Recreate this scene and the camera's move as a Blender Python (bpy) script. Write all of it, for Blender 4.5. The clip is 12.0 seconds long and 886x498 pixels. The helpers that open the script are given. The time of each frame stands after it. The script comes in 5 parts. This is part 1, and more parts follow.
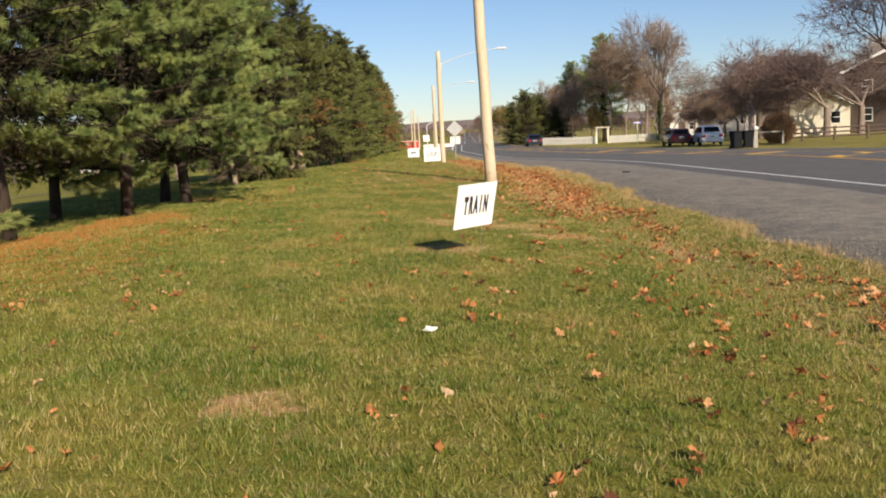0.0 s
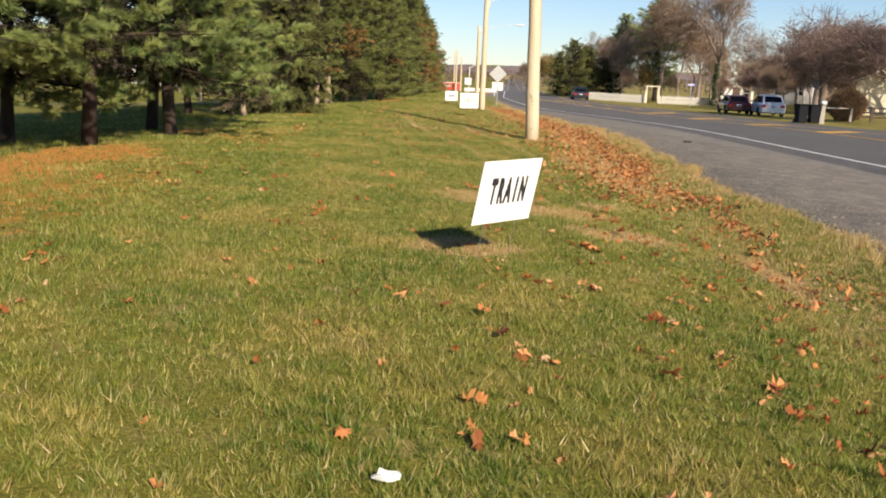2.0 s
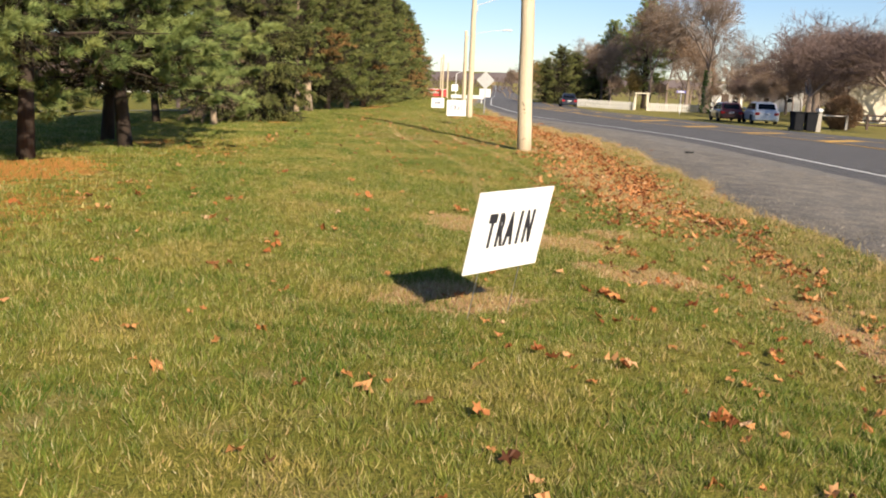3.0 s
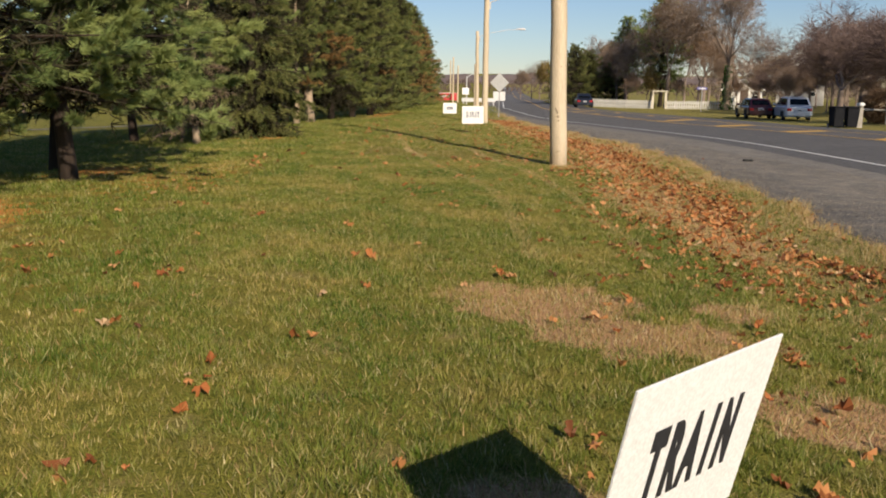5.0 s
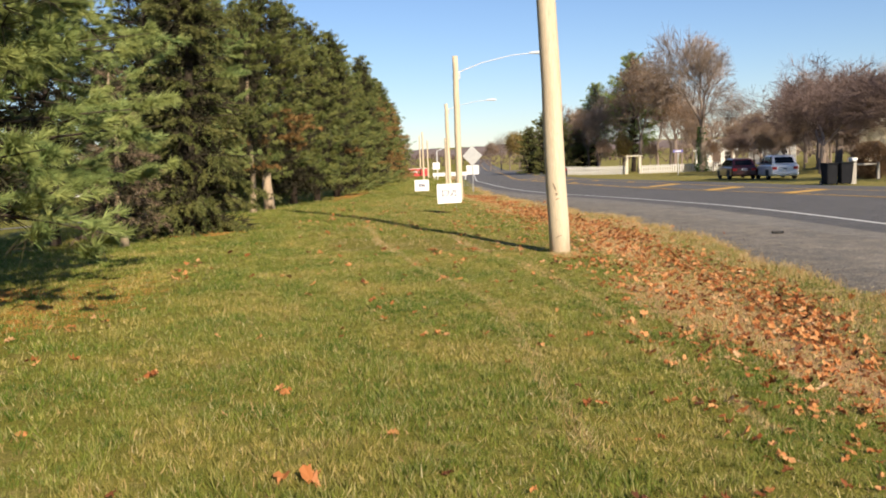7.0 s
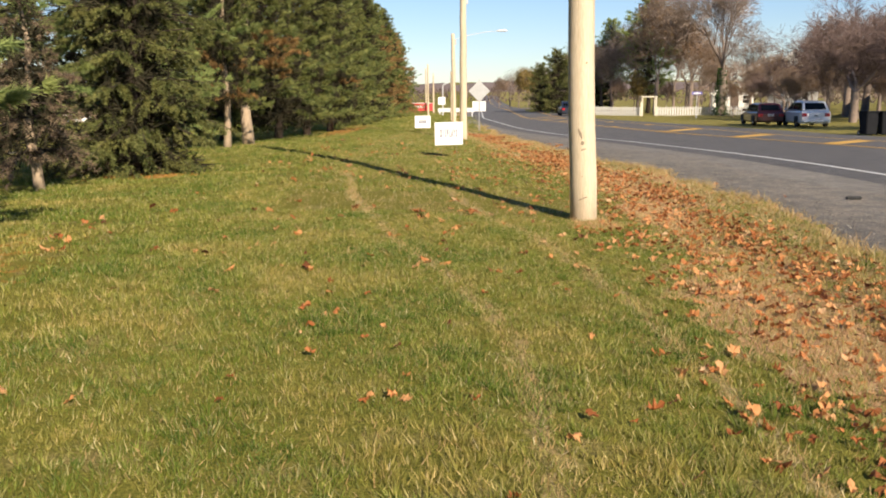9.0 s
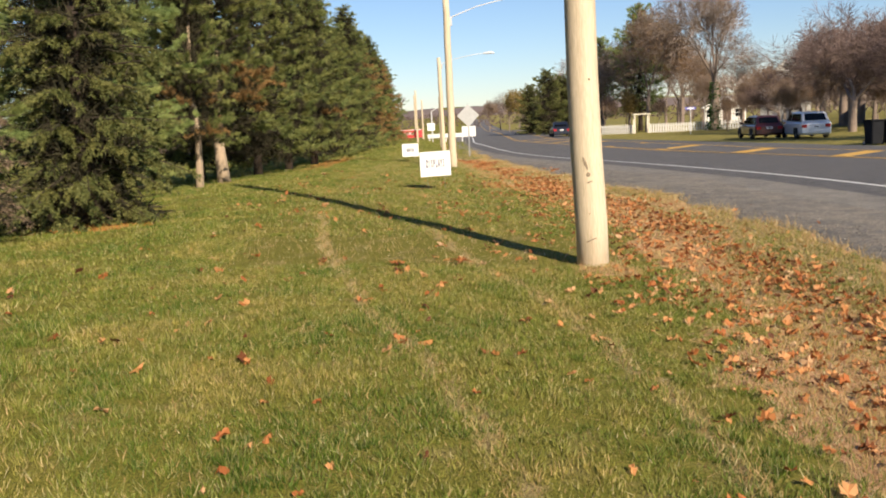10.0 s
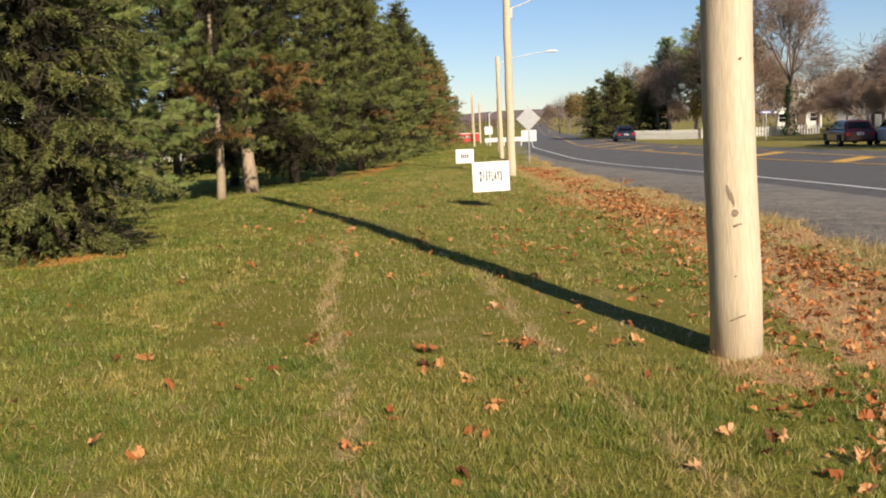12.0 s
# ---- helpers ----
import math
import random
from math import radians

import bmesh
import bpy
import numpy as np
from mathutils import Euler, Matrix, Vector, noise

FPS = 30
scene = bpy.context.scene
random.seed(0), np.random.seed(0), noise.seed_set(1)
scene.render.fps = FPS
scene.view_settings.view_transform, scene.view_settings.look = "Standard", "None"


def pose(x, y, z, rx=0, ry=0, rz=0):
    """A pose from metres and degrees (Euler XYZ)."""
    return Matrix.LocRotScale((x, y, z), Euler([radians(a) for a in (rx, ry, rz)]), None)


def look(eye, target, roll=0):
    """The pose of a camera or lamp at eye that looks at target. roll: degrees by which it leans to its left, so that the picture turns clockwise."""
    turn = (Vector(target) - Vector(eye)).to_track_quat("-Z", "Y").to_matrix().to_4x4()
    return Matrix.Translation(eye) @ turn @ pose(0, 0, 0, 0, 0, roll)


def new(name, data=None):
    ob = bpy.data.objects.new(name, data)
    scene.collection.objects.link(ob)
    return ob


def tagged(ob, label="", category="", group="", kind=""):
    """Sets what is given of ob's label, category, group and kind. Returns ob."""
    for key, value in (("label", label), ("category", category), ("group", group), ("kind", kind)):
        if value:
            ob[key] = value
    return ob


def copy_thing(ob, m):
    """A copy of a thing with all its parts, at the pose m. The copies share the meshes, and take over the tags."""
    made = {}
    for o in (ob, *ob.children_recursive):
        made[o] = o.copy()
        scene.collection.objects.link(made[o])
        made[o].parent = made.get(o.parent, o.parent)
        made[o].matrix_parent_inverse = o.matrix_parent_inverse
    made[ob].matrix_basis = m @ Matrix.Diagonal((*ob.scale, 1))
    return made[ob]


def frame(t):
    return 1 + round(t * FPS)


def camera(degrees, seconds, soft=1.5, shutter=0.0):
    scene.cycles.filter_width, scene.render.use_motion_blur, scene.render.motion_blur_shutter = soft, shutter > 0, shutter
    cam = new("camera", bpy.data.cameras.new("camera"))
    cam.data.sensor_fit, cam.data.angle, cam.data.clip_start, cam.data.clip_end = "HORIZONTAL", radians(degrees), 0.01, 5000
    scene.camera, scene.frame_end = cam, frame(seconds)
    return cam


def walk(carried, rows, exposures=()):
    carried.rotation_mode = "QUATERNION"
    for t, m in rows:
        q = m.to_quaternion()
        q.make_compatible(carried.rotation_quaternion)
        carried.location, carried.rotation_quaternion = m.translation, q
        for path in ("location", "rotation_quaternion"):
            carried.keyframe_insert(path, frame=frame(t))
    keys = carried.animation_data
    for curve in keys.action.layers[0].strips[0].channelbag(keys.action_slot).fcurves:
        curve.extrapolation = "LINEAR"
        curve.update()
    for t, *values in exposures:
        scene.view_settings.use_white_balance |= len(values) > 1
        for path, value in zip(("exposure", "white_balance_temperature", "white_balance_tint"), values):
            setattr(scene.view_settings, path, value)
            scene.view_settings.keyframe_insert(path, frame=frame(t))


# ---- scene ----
cam = camera(51.5, 12.0, 1.9)
METRES, EYE, TILT, LEAN, TURN = 21.429, 1.5, 0.0, 2.5, 0.0
ROWS = [
    (0.0, 0.0, 0.0, 0.0, -0.04, -7.29, 0.33),
    (0.5, 0.0063, 0.04, -0.0004, 0.12, -6.17, 0.59),
    (1.0, 0.0054, 0.082, -0.0003, 2.9, -8.7, -1.27),
    (1.5, 0.0089, 0.1223, -0.0006, 2.46, -8.56, -0.78),
    (2.0, 0.0064, 0.1636, 0.0017, 2.69, -10.93, -4.77),
    (2.5, 0.0055, 0.2053, 0.0003, 1.46, -8.43, -3.27),
    (3.0, 0.004, 0.2485, 0.0005, 1.86, -10.46, -4.86),
    (5.0, -0.0097, 0.4091, 0.0014, 2.38, -10.3, -3.2),
    (5.5, -0.0118, 0.4489, 0.0034, 1.89, -6.72, -0.82),
    (6.0, -0.0165, 0.4864, 0.0057, 1.98, -4.41, -2.96),
    (6.5, -0.0192, 0.5283, 0.0037, 0.66, -4.47, -0.93),
    (8.5, -0.0134, 0.6951, 0.0023, 0.21, -10.72, 0.11),
    (9.0, -0.0104, 0.7373, 0.0018, 0.97, -9.67, -2.12),
    (9.5, -0.0067, 0.7827, 0.0021, -0.48, -7.62, -2.44),
    (10.0, -0.0053, 0.826, 0.0035, 0.38, -8.12, 0.24),
    (10.5, -0.0056, 0.8716, 0.0029, 1.96, -7.02, -0.82),
    (11.0, -0.0046, 0.9114, 0.0038, 1.05, -7.07, 1.58),
    (11.5, -0.0053, 0.9537, 0.0035, 1.71, -7.5, -0.43),
    (12.0, -0.0063, 0.9956, 0.0033, 3.97, -7.92, -0.02),
]
EXPOSURES = [(0.0, 0.55), (0.5, 0.32), (1.0, 0.53), (1.5, 0.63), (2.5, 0.77), (3.2, 0.83), (4.8, 0.27), (5.5, 0.29), (6.0, 0.65), (6.5, 0.73), (8.5, 0.78), (10.0, 0.68), (11.0, 0.68), (12.0, 0.55)]
walk(cam, [(t, pose(0, 0, EYE, TILT, LEAN, TURN) @ pose(METRES * x, METRES * y, METRES * z, 90 + pitch, roll, yaw)) for t, x, y, z, yaw, pitch, roll in ROWS], EXPOSURES)

# ---- light ----
def mixc(n, l, fac, a, b, mode="MIX"):
    m = n.new("ShaderNodeMix")
    m.data_type, m.blend_type = "RGBA", mode
    for sock, v in ((m.inputs[0], fac), (m.inputs[6], a), (m.inputs[7], b)):
        if isinstance(v, (int, float)):
            sock.default_value = v
        elif isinstance(v, tuple):
            sock.default_value = (*v, 1)
        else:
            l.new(v, sock)
    return m.outputs[2]


SUN_ELEV, SUN_FROM = 28.0, (0.43, -0.903)      # the sun stands behind the walker, over the road
world = bpy.data.worlds.new("sky")
scene.world = world
world.use_nodes = True
wn = world.node_tree.nodes
sky = wn.new("ShaderNodeTexSky")
sky.sky_type = "NISHITA"
sky.sun_disc = False
sky.sun_elevation = radians(SUN_ELEV)
sky.sun_rotation = math.atan2(SUN_FROM[0], SUN_FROM[1])
sky.air_density, sky.dust_density, sky.ozone_density = 1.0, 0.0, 2.0
wn["Background"].inputs["Strength"].default_value = 0.060
world.node_tree.links.new(mixc(wn, world.node_tree.links, 1.0, sky.outputs[0], (0.88, 0.97, 1.2), "MULTIPLY"), wn["Background"].inputs["Color"])
sun = new("sun", bpy.data.lights.new("sun", "SUN"))
sun.data.energy, sun.data.angle, sun.data.color = 5.0, radians(0.5), (1.0, 0.85, 0.65)
ce = math.cos(radians(SUN_ELEV))
sun.matrix_world = look((SUN_FROM[0] * ce * 50, SUN_FROM[1] * ce * 50, math.sin(radians(SUN_ELEV)) * 50), (0, 0, 0))


# ---- materials ----
def mat(name, rough=0.7, metal=0.0):
    m = bpy.data.materials.new(name)
    m.use_nodes = True
    p = m.node_tree.nodes["Principled BSDF"]
    p.inputs["Roughness"].default_value, p.inputs["Metallic"].default_value = rough, metal
    return m, m.node_tree.nodes, m.node_tree.links, p


def noise_node(n, l, scale, detail=4.0, rough=0.6, coords="Object", stretch=None):
    tc = n.new("ShaderNodeTexCoord")
    t = n.new("ShaderNodeTexNoise")
    t.inputs["Scale"].default_value, t.inputs["Detail"].default_value, t.inputs["Roughness"].default_value = scale, detail, rough
    if stretch:
        mp = n.new("ShaderNodeMapping")
        mp.inputs["Scale"].default_value = stretch
        l.new(tc.outputs[coords], mp.inputs[0])
        l.new(mp.outputs[0], t.inputs["Vector"])
    else:
        l.new(tc.outputs[coords], t.inputs["Vector"])
    return t


def ramp(n, l, src, stops):
    r = n.new("ShaderNodeValToRGB")
    e = r.color_ramp.elements
    while len(e) < len(stops):
        e.new(0.5)
    for el, (pos, col) in zip(e, stops):
        el.position, el.color = pos, (*col, 1)
    l.new(src, r.inputs[0])
    return r


def bump(n, l, p, src, strength, dist):
    b = n.new("ShaderNodeBump")
    b.inputs["Strength"].default_value, b.inputs["Distance"].default_value = strength, dist
    l.new(src, b.inputs["Height"])
    l.new(b.outputs[0], p.inputs["Normal"])


def simple(name, a, b, scale=8.0, rough=0.7, metal=0.0, fine=90.0, bump_d=0.002, coords="Object", stretch=None):
    """A surface that wanders between two colours at two scales, with fine relief."""
    m, n, l, p = mat(name, rough, metal)
    big, small = noise_node(n, l, scale, coords=coords, stretch=stretch), noise_node(n, l, fine, 3, coords=coords, stretch=stretch)
    r1 = ramp(n, l, big.outputs[0], [(0.35, a), (0.65, b)])
    r2 = ramp(n, l, small.outputs[0], [(0.3, tuple(0.72 * c for c in a)), (0.7, tuple(min(1, 1.2 * c) for c in b))])
    l.new(mixc(n, l, 0.45, r1.outputs[0], r2.outputs[0]), p.inputs["Base Color"])
    if bump_d:
        bump(n, l, p, small.outputs[0], 0.5, bump_d)
    return m


def leafy(name, stops, patches=None, scale=0.35, rough=0.55, through_light=0.35, jitter=0.5, tuft=None):
    """Blades, needles and leaves: each island its own shade, wandering over the place and from tuft to tuft, with light coming through."""
    m, n, l, p = mat(name, rough)
    g = n.new("ShaderNodeNewGeometry")
    r = ramp(n, l, g.outputs["Random Per Island"], stops)
    col = r.outputs[0]
    if patches:
        t = noise_node(n, l, scale, 4, 0.65)
        r2 = ramp(n, l, t.outputs[0], patches)
        col = mixc(n, l, jitter, col, r2.outputs[0])
    if tuft:
        size, lo, hi = tuft
        t = noise_node(n, l, size, 2, 0.5)
        col = mixc(n, l, 1.0, col, ramp(n, l, t.outputs[0], [(0.34, lo), (0.66, hi)]).outputs[0], "MULTIPLY")
    l.new(col, p.inputs["Base Color"])
    p.inputs["Specular IOR Level"].default_value = 0.18
    tr = n.new("ShaderNodeBsdfTranslucent")
    l.new(col, tr.inputs[0])
    mx = n.new("ShaderNodeMixShader")
    mx.inputs[0].default_value = through_light
    l.new(p.outputs[0], mx.inputs[1])
    l.new(tr.outputs[0], mx.inputs[2])
    l.new(mx.outputs[0], n["Material Output"].inputs[0])
    return m


M_GRASS = leafy("grass_blades", [(0.0, (0.028, 0.055, 0.008)), (0.35, (0.11, 0.165, 0.022)), (0.66, (0.25, 0.30, 0.06)), (0.84, (0.50, 0.43, 0.17)), (1.0, (0.78, 0.66, 0.40))],
                [(0.38, (0.078, 0.152, 0.018)), (0.5, (0.208, 0.24, 0.044)), (0.62, (0.43, 0.335, 0.105))], 0.8, 0.5, 0.32, 0.5, (11.0, (0.66, 0.72, 0.66), (1.30, 1.2, 1.2)))
M_DRY = leafy("dry_grass", [(0.0, (0.38, 0.24, 0.10)), (0.5, (0.62, 0.44, 0.22)), (0.8, (0.34, 0.30, 0.085)), (1.0, (0.78, 0.66, 0.42))])
M_LEAF = leafy("fallen_leaves", [(0.0, (0.10, 0.04, 0.02)), (0.3, (0.37, 0.125, 0.04)), (0.65, (0.58, 0.27, 0.10)), (0.94, (0.58, 0.32, 0.15)), (1.0, (0.60, 0.42, 0.25))], through_light=0.2)
M_PINE = leafy("pine_needles", [(0.0, (0.055, 0.095, 0.03)), (0.5, (0.165, 0.225, 0.075)), (1.0, (0.42, 0.47, 0.17))], [(0.35, (0.09, 0.165, 0.055)), (0.62, (0.35, 0.37, 0.115))], 1.1, 0.5, 0.10)
M_ROWPINE = leafy("dark_pine_needles", [(0.0, (0.045, 0.065, 0.02)), (0.5, (0.125, 0.155, 0.045)), (1.0, (0.31, 0.32, 0.11))], [(0.35, (0.07, 0.11, 0.034)), (0.62, (0.255, 0.25, 0.075))], 1.1, 0.5, 0.10)
M_SPRUCE = leafy("spruce_needles", [(0.0, (0.035, 0.05, 0.017)), (0.6, (0.13, 0.145, 0.047)), (1.0, (0.29, 0.28, 0.095))], [(0.35, (0.065, 0.09, 0.028)), (0.65, (0.205, 0.195, 0.062))], 1.4, 0.5, 0.08)
M_BROWNPINE = leafy("browned_needles", [(0.0, (0.10, 0.075, 0.03)), (0.5, (0.28, 0.16, 0.06)), (1.0, (0.42, 0.26, 0.10))], through_light=0.15)
M_DRYTWIG = leafy("dry_brown_twigs", [(0.0, (0.07, 0.05, 0.035)), (0.6, (0.19, 0.14, 0.095)), (1.0, (0.34, 0.26, 0.17))], through_light=0.05, rough=0.9)
# near-black filler colour: the crown's inner shade put into the material
M_SHADEFILL = leafy("crown_shade_filler", [(0.0, (0.022, 0.022, 0.012)), (1.0, (0.06, 0.052, 0.03))], through_light=0.02, rough=0.9)
M_BARK = simple("pine_bark", (0.024, 0.016, 0.012), (0.06, 0.041, 0.03), 5, 0.9, bump_d=0.02, fine=26, stretch=(1, 1, 0.25))
M_BARKPALE = simple("pale_bark", (0.30, 0.22, 0.15), (0.44, 0.34, 0.24), 5, 0.9, bump_d=0.015, fine=30, stretch=(1, 1, 0.3))
M_BARE = simple("bare_bark", (0.16, 0.12, 0.10), (0.27, 0.21, 0.17), 3, 0.9, bump_d=0.01, fine=30)
M_TWIG = leafy("twigs", [(0.0, (0.13, 0.095, 0.075)), (0.5, (0.25, 0.19, 0.155)), (1.0, (0.38, 0.31, 0.26))], through_light=0.05, rough=0.9)
M_REDTWIG = leafy("reddish_twigs", [(0.0, (0.07, 0.048, 0.044)), (0.5, (0.14, 0.098, 0.088)), (1.0, (0.23, 0.17, 0.15))], through_light=0.05, rough=0.9)
M_BROWNLEAF = leafy("clinging_brown_leaves", [(0.0, (0.13, 0.075, 0.04)), (0.5, (0.24, 0.145, 0.08)), (1.0, (0.33, 0.22, 0.13))], through_light=0.3)
M_OLIVE = leafy("olive_leaves", [(0.0, (0.12, 0.09, 0.03)), (0.5, (0.25, 0.18, 0.06)), (1.0, (0.36, 0.27, 0.10))], through_light=0.3)
M_IVY = leafy("ivy_leaves", [(0.0, (0.02, 0.05, 0.012)), (1.0, (0.06, 0.11, 0.03))], through_light=0.2)
M_POLE = simple("pole_wood", (0.47, 0.38, 0.26), (0.62, 0.52, 0.38), 2.5, 0.8, bump_d=0.004, fine=40, stretch=(3, 3, 0.18))
M_SCAR = simple("bare_wood_scar", (0.14, 0.105, 0.07), (0.34, 0.27, 0.19), 12, 0.9, bump_d=0.006)
M_WHITE = simple("white_paint", (0.74, 0.73, 0.70), (0.82, 0.81, 0.79), 4, 0.5, bump_d=0.0)
# picket white dulled in the colour for tree shadows across the fences
M_PICKET = simple("shade_dulled_white_paint", (0.46, 0.45, 0.42), (0.66, 0.65, 0.62), 1.5, 0.7, bump_d=0.0)
M_SIGN = simple("white_board", (0.80, 0.80, 0.80), (0.84, 0.84, 0.84), 3, 0.45, bump_d=0.0)
M_INK = simple("black_ink", (0.02, 0.02, 0.025), (0.03, 0.03, 0.04), 30, 0.5, bump_d=0.0)
M_BLUEINK = simple("blue_ink", (0.02, 0.02, 0.07), (0.03, 0.03, 0.09), 30, 0.5, bump_d=0.0)
M_WIRE = simple("galvanised_wire", (0.3, 0.3, 0.3), (0.45, 0.45, 0.45), 20, 0.4, 0.8, bump_d=0.0)
M_ALU = simple("bare_aluminium", (0.42, 0.42, 0.42), (0.52, 0.52, 0.51), 6, 0.45, 0.6, bump_d=0.0)
M_LAMP = simple("pale_grey_metal", (0.62, 0.63, 0.64), (0.72, 0.72, 0.73), 6, 0.45, 0.2, bump_d=0.0)
M_YELLOW = simple("yellow_road_paint", (0.58, 0.33, 0.05), (0.70, 0.42, 0.09), 3, 0.7, bump_d=0.002)
M_LINE = simple("white_road_paint", (0.62, 0.62, 0.60), (0.78, 0.78, 0.76), 3, 0.7, bump_d=0.002)
M_GLASS, _n, _l, _p = mat("dark_car_glass", 0.05)
_p.inputs["Base Color"].default_value = (0.012, 0.014, 0.016, 1)
M_TYRE = simple("tyre_rubber", (0.015, 0.015, 0.015), (0.03, 0.03, 0.03), 20, 0.85, bump_d=0.0)
M_RIM = simple("alloy_rim", (0.4, 0.4, 0.4), (0.52, 0.52, 0.52), 20, 0.35, 0.7, bump_d=0.0)
M_TAIL = simple("red_lamp_plastic", (0.34, 0.01, 0.015), (0.45, 0.02, 0.02), 20, 0.2, bump_d=0.0)
M_BLACKPLASTIC = simple("black_bin_plastic", (0.008, 0.009, 0.012), (0.016, 0.017, 0.021), 5, 0.8, bump_d=0.001)
M_BLACKPLASTIC.node_tree.nodes["Principled BSDF"].inputs["Specular IOR Level"].default_value = 0.15
M_DARKWOOD = simple("weathered_dark_wood", (0.075, 0.05, 0.04), (0.13, 0.09, 0.07), 6, 0.85, bump_d=0.004, stretch=(0.3, 3, 3))
M_SIDING = simple("cream_siding", (0.68, 0.62, 0.50), (0.76, 0.70, 0.58), 2, 0.7, bump_d=0.0)
M_BROWNSIDING = simple("dark_brown_siding", (0.05, 0.035, 0.03), (0.085, 0.06, 0.05), 2, 0.8, bump_d=0.0)
M_GREYSIDING = simple("pale_grey_siding", (0.52, 0.50, 0.47), (0.62, 0.60, 0.57), 2, 0.7, bump_d=0.0)
M_ROOF = simple("asphalt_shingle", (0.075, 0.065, 0.06), (0.13, 0.115, 0.105), 3, 0.9, bump_d=0.004)
M_RED = simple("red_banner_cloth", (0.50, 0.03, 0.035), (0.6, 0.05, 0.05), 3, 0.6, bump_d=0.0)
M_PURPLE = simple("violet_blue_enamel", (0.10, 0.10, 0.34), (0.14, 0.13, 0.42), 6, 0.4, bump_d=0.0)
M_STONE = simple("grey_stone", (0.25, 0.23, 0.2), (0.4, 0.37, 0.33), 6, 0.9, bump_d=0.01)
M_GRIT = leafy("grit", [(0.0, (0.09, 0.083, 0.075)), (0.7, (0.20, 0.18, 0.155)), (1.0, (0.36, 0.33, 0.28))], through_light=0.0, rough=0.9)
M_PAPER = simple("crumpled_paper", (0.68, 0.68, 0.68), (0.8, 0.8, 0.8), 30, 0.6, bump_d=0.004)


def paint(name, c):
    m, n, l, p = mat(name, 0.3)
    t = noise_node(n, l, 5)
    l.new(ramp(n, l, t.outputs[0], [(0.3, tuple(0.92 * v for v in c)), (0.7, c)]).outputs[0], p.inputs["Base Color"])
    p.inputs["Coat Weight"].default_value, p.inputs["Coat Roughness"].default_value = 0.7, 0.06
    return m


M_CARWHITE, M_CARRED, M_CARDARK = paint("white_car_paint", (0.72, 0.72, 0.73)), paint("dark_red_car_paint", (0.06, 0.008, 0.012)), paint("midnight_blue_car_paint", (0.012, 0.016, 0.03))


def asphalt(name, a, b, grit, patch):
    m, n, l, p = mat(name, 0.85)
    big, mid, fine = noise_node(n, l, 0.5, 5), noise_node(n, l, 3.2, 5), noise_node(n, l, grit, 2, 0.8)
    c1 = ramp(n, l, big.outputs[0], [(0.3, a), (0.7, b)])
    c2 = ramp(n, l, fine.outputs[0], [(0.35, tuple(0.55 * c for c in a)), (0.52, a), (0.72, tuple(min(1, 1.9 * c) for c in b))])
    c3 = ramp(n, l, mid.outputs[0], [(0.36, (0.62, 0.62, 0.62)), (0.64, patch)])
    l.new(mixc(n, l, 0.5, mixc(n, l, 0.5, c1.outputs[0], c2.outputs[0]), c3.outputs[0], "MULTIPLY"), p.inputs["Base Color"])
    bump(n, l, p, fine.outputs[0], 1.0, 0.03)
    return m


M_ROAD = asphalt("road_asphalt", (0.115, 0.112, 0.112), (0.165, 0.16, 0.157), 60, (1.1, 1.08, 1.05))
M_DUSTY = asphalt("dusty_asphalt", (0.20, 0.185, 0.165), (0.27, 0.25, 0.22), 40, (1.3, 1.25, 1.15))
M_SHOULDER = asphalt("worn_gravelly_asphalt", (0.15, 0.14, 0.125), (0.28, 0.255, 0.215), 24, (1.6, 1.42, 1.2))


def ground_material():
    """Turf: thatch between the blades, with bare soil, withered strips and fallen needles where the ground's own wear says so."""
    m, n, l, p = mat("turf", 0.95)
    p.inputs["Specular IOR Level"].default_value = 0.08
    mid, fine, edge = noise_node(n, l, 2.2, 5, 0.7), noise_node(n, l, 55, 3, 0.75), noise_node(n, l, 7, 6, 0.75)
    green = ramp(n, l, fine.outputs[0], [(0.3, (0.09, 0.10, 0.02)), (0.55, (0.22, 0.21, 0.04)), (0.75, (0.38, 0.31, 0.09))])
    tan = ramp(n, l, fine.outputs[0], [(0.3, (0.20, 0.15, 0.06)), (0.55, (0.40, 0.31, 0.14)), (0.75, (0.58, 0.47, 0.26))])
    soil = ramp(n, l, fine.outputs[0], [(0.3, (0.30, 0.15, 0.078)), (0.55, (0.58, 0.35, 0.19)), (0.75, (0.78, 0.60, 0.40))])
    straw = ramp(n, l, fine.outputs[0], [(0.3, (0.34, 0.14, 0.04)), (0.55, (0.64, 0.30, 0.08)), (0.75, (0.76, 0.45, 0.16))])
    f = ramp(n, l, mid.outputs[0], [(0.52, (0, 0, 0)), (0.72, (0.7, 0.7, 0.7))])
    col = mixc(n, l, f.outputs[0], green.outputs[0], tan.outputs[0])
    for key, surface in (("dry", tan), ("soil", soil), ("straw", straw)):
        a = n.new("ShaderNodeAttribute")
        a.attribute_name = key
        mm = n.new("ShaderNodeMath")
        mm.operation = "MULTIPLY_ADD"
        l.new(edge.outputs[0], mm.inputs[0])
        mm.inputs[1].default_value = 0.9
        l.new(a.outputs["Fac"], mm.inputs[2])
        r = ramp(n, l, mm.outputs[0], [(0.72, (0, 0, 0)), (0.98, (1, 1, 1))])
        col = mixc(n, l, r.outputs[0], col, surface.outputs[0])
    l.new(col, p.inputs["Base Color"])
    bump(n, l, p, fine.outputs[0], 1.0, 0.03)
    return m


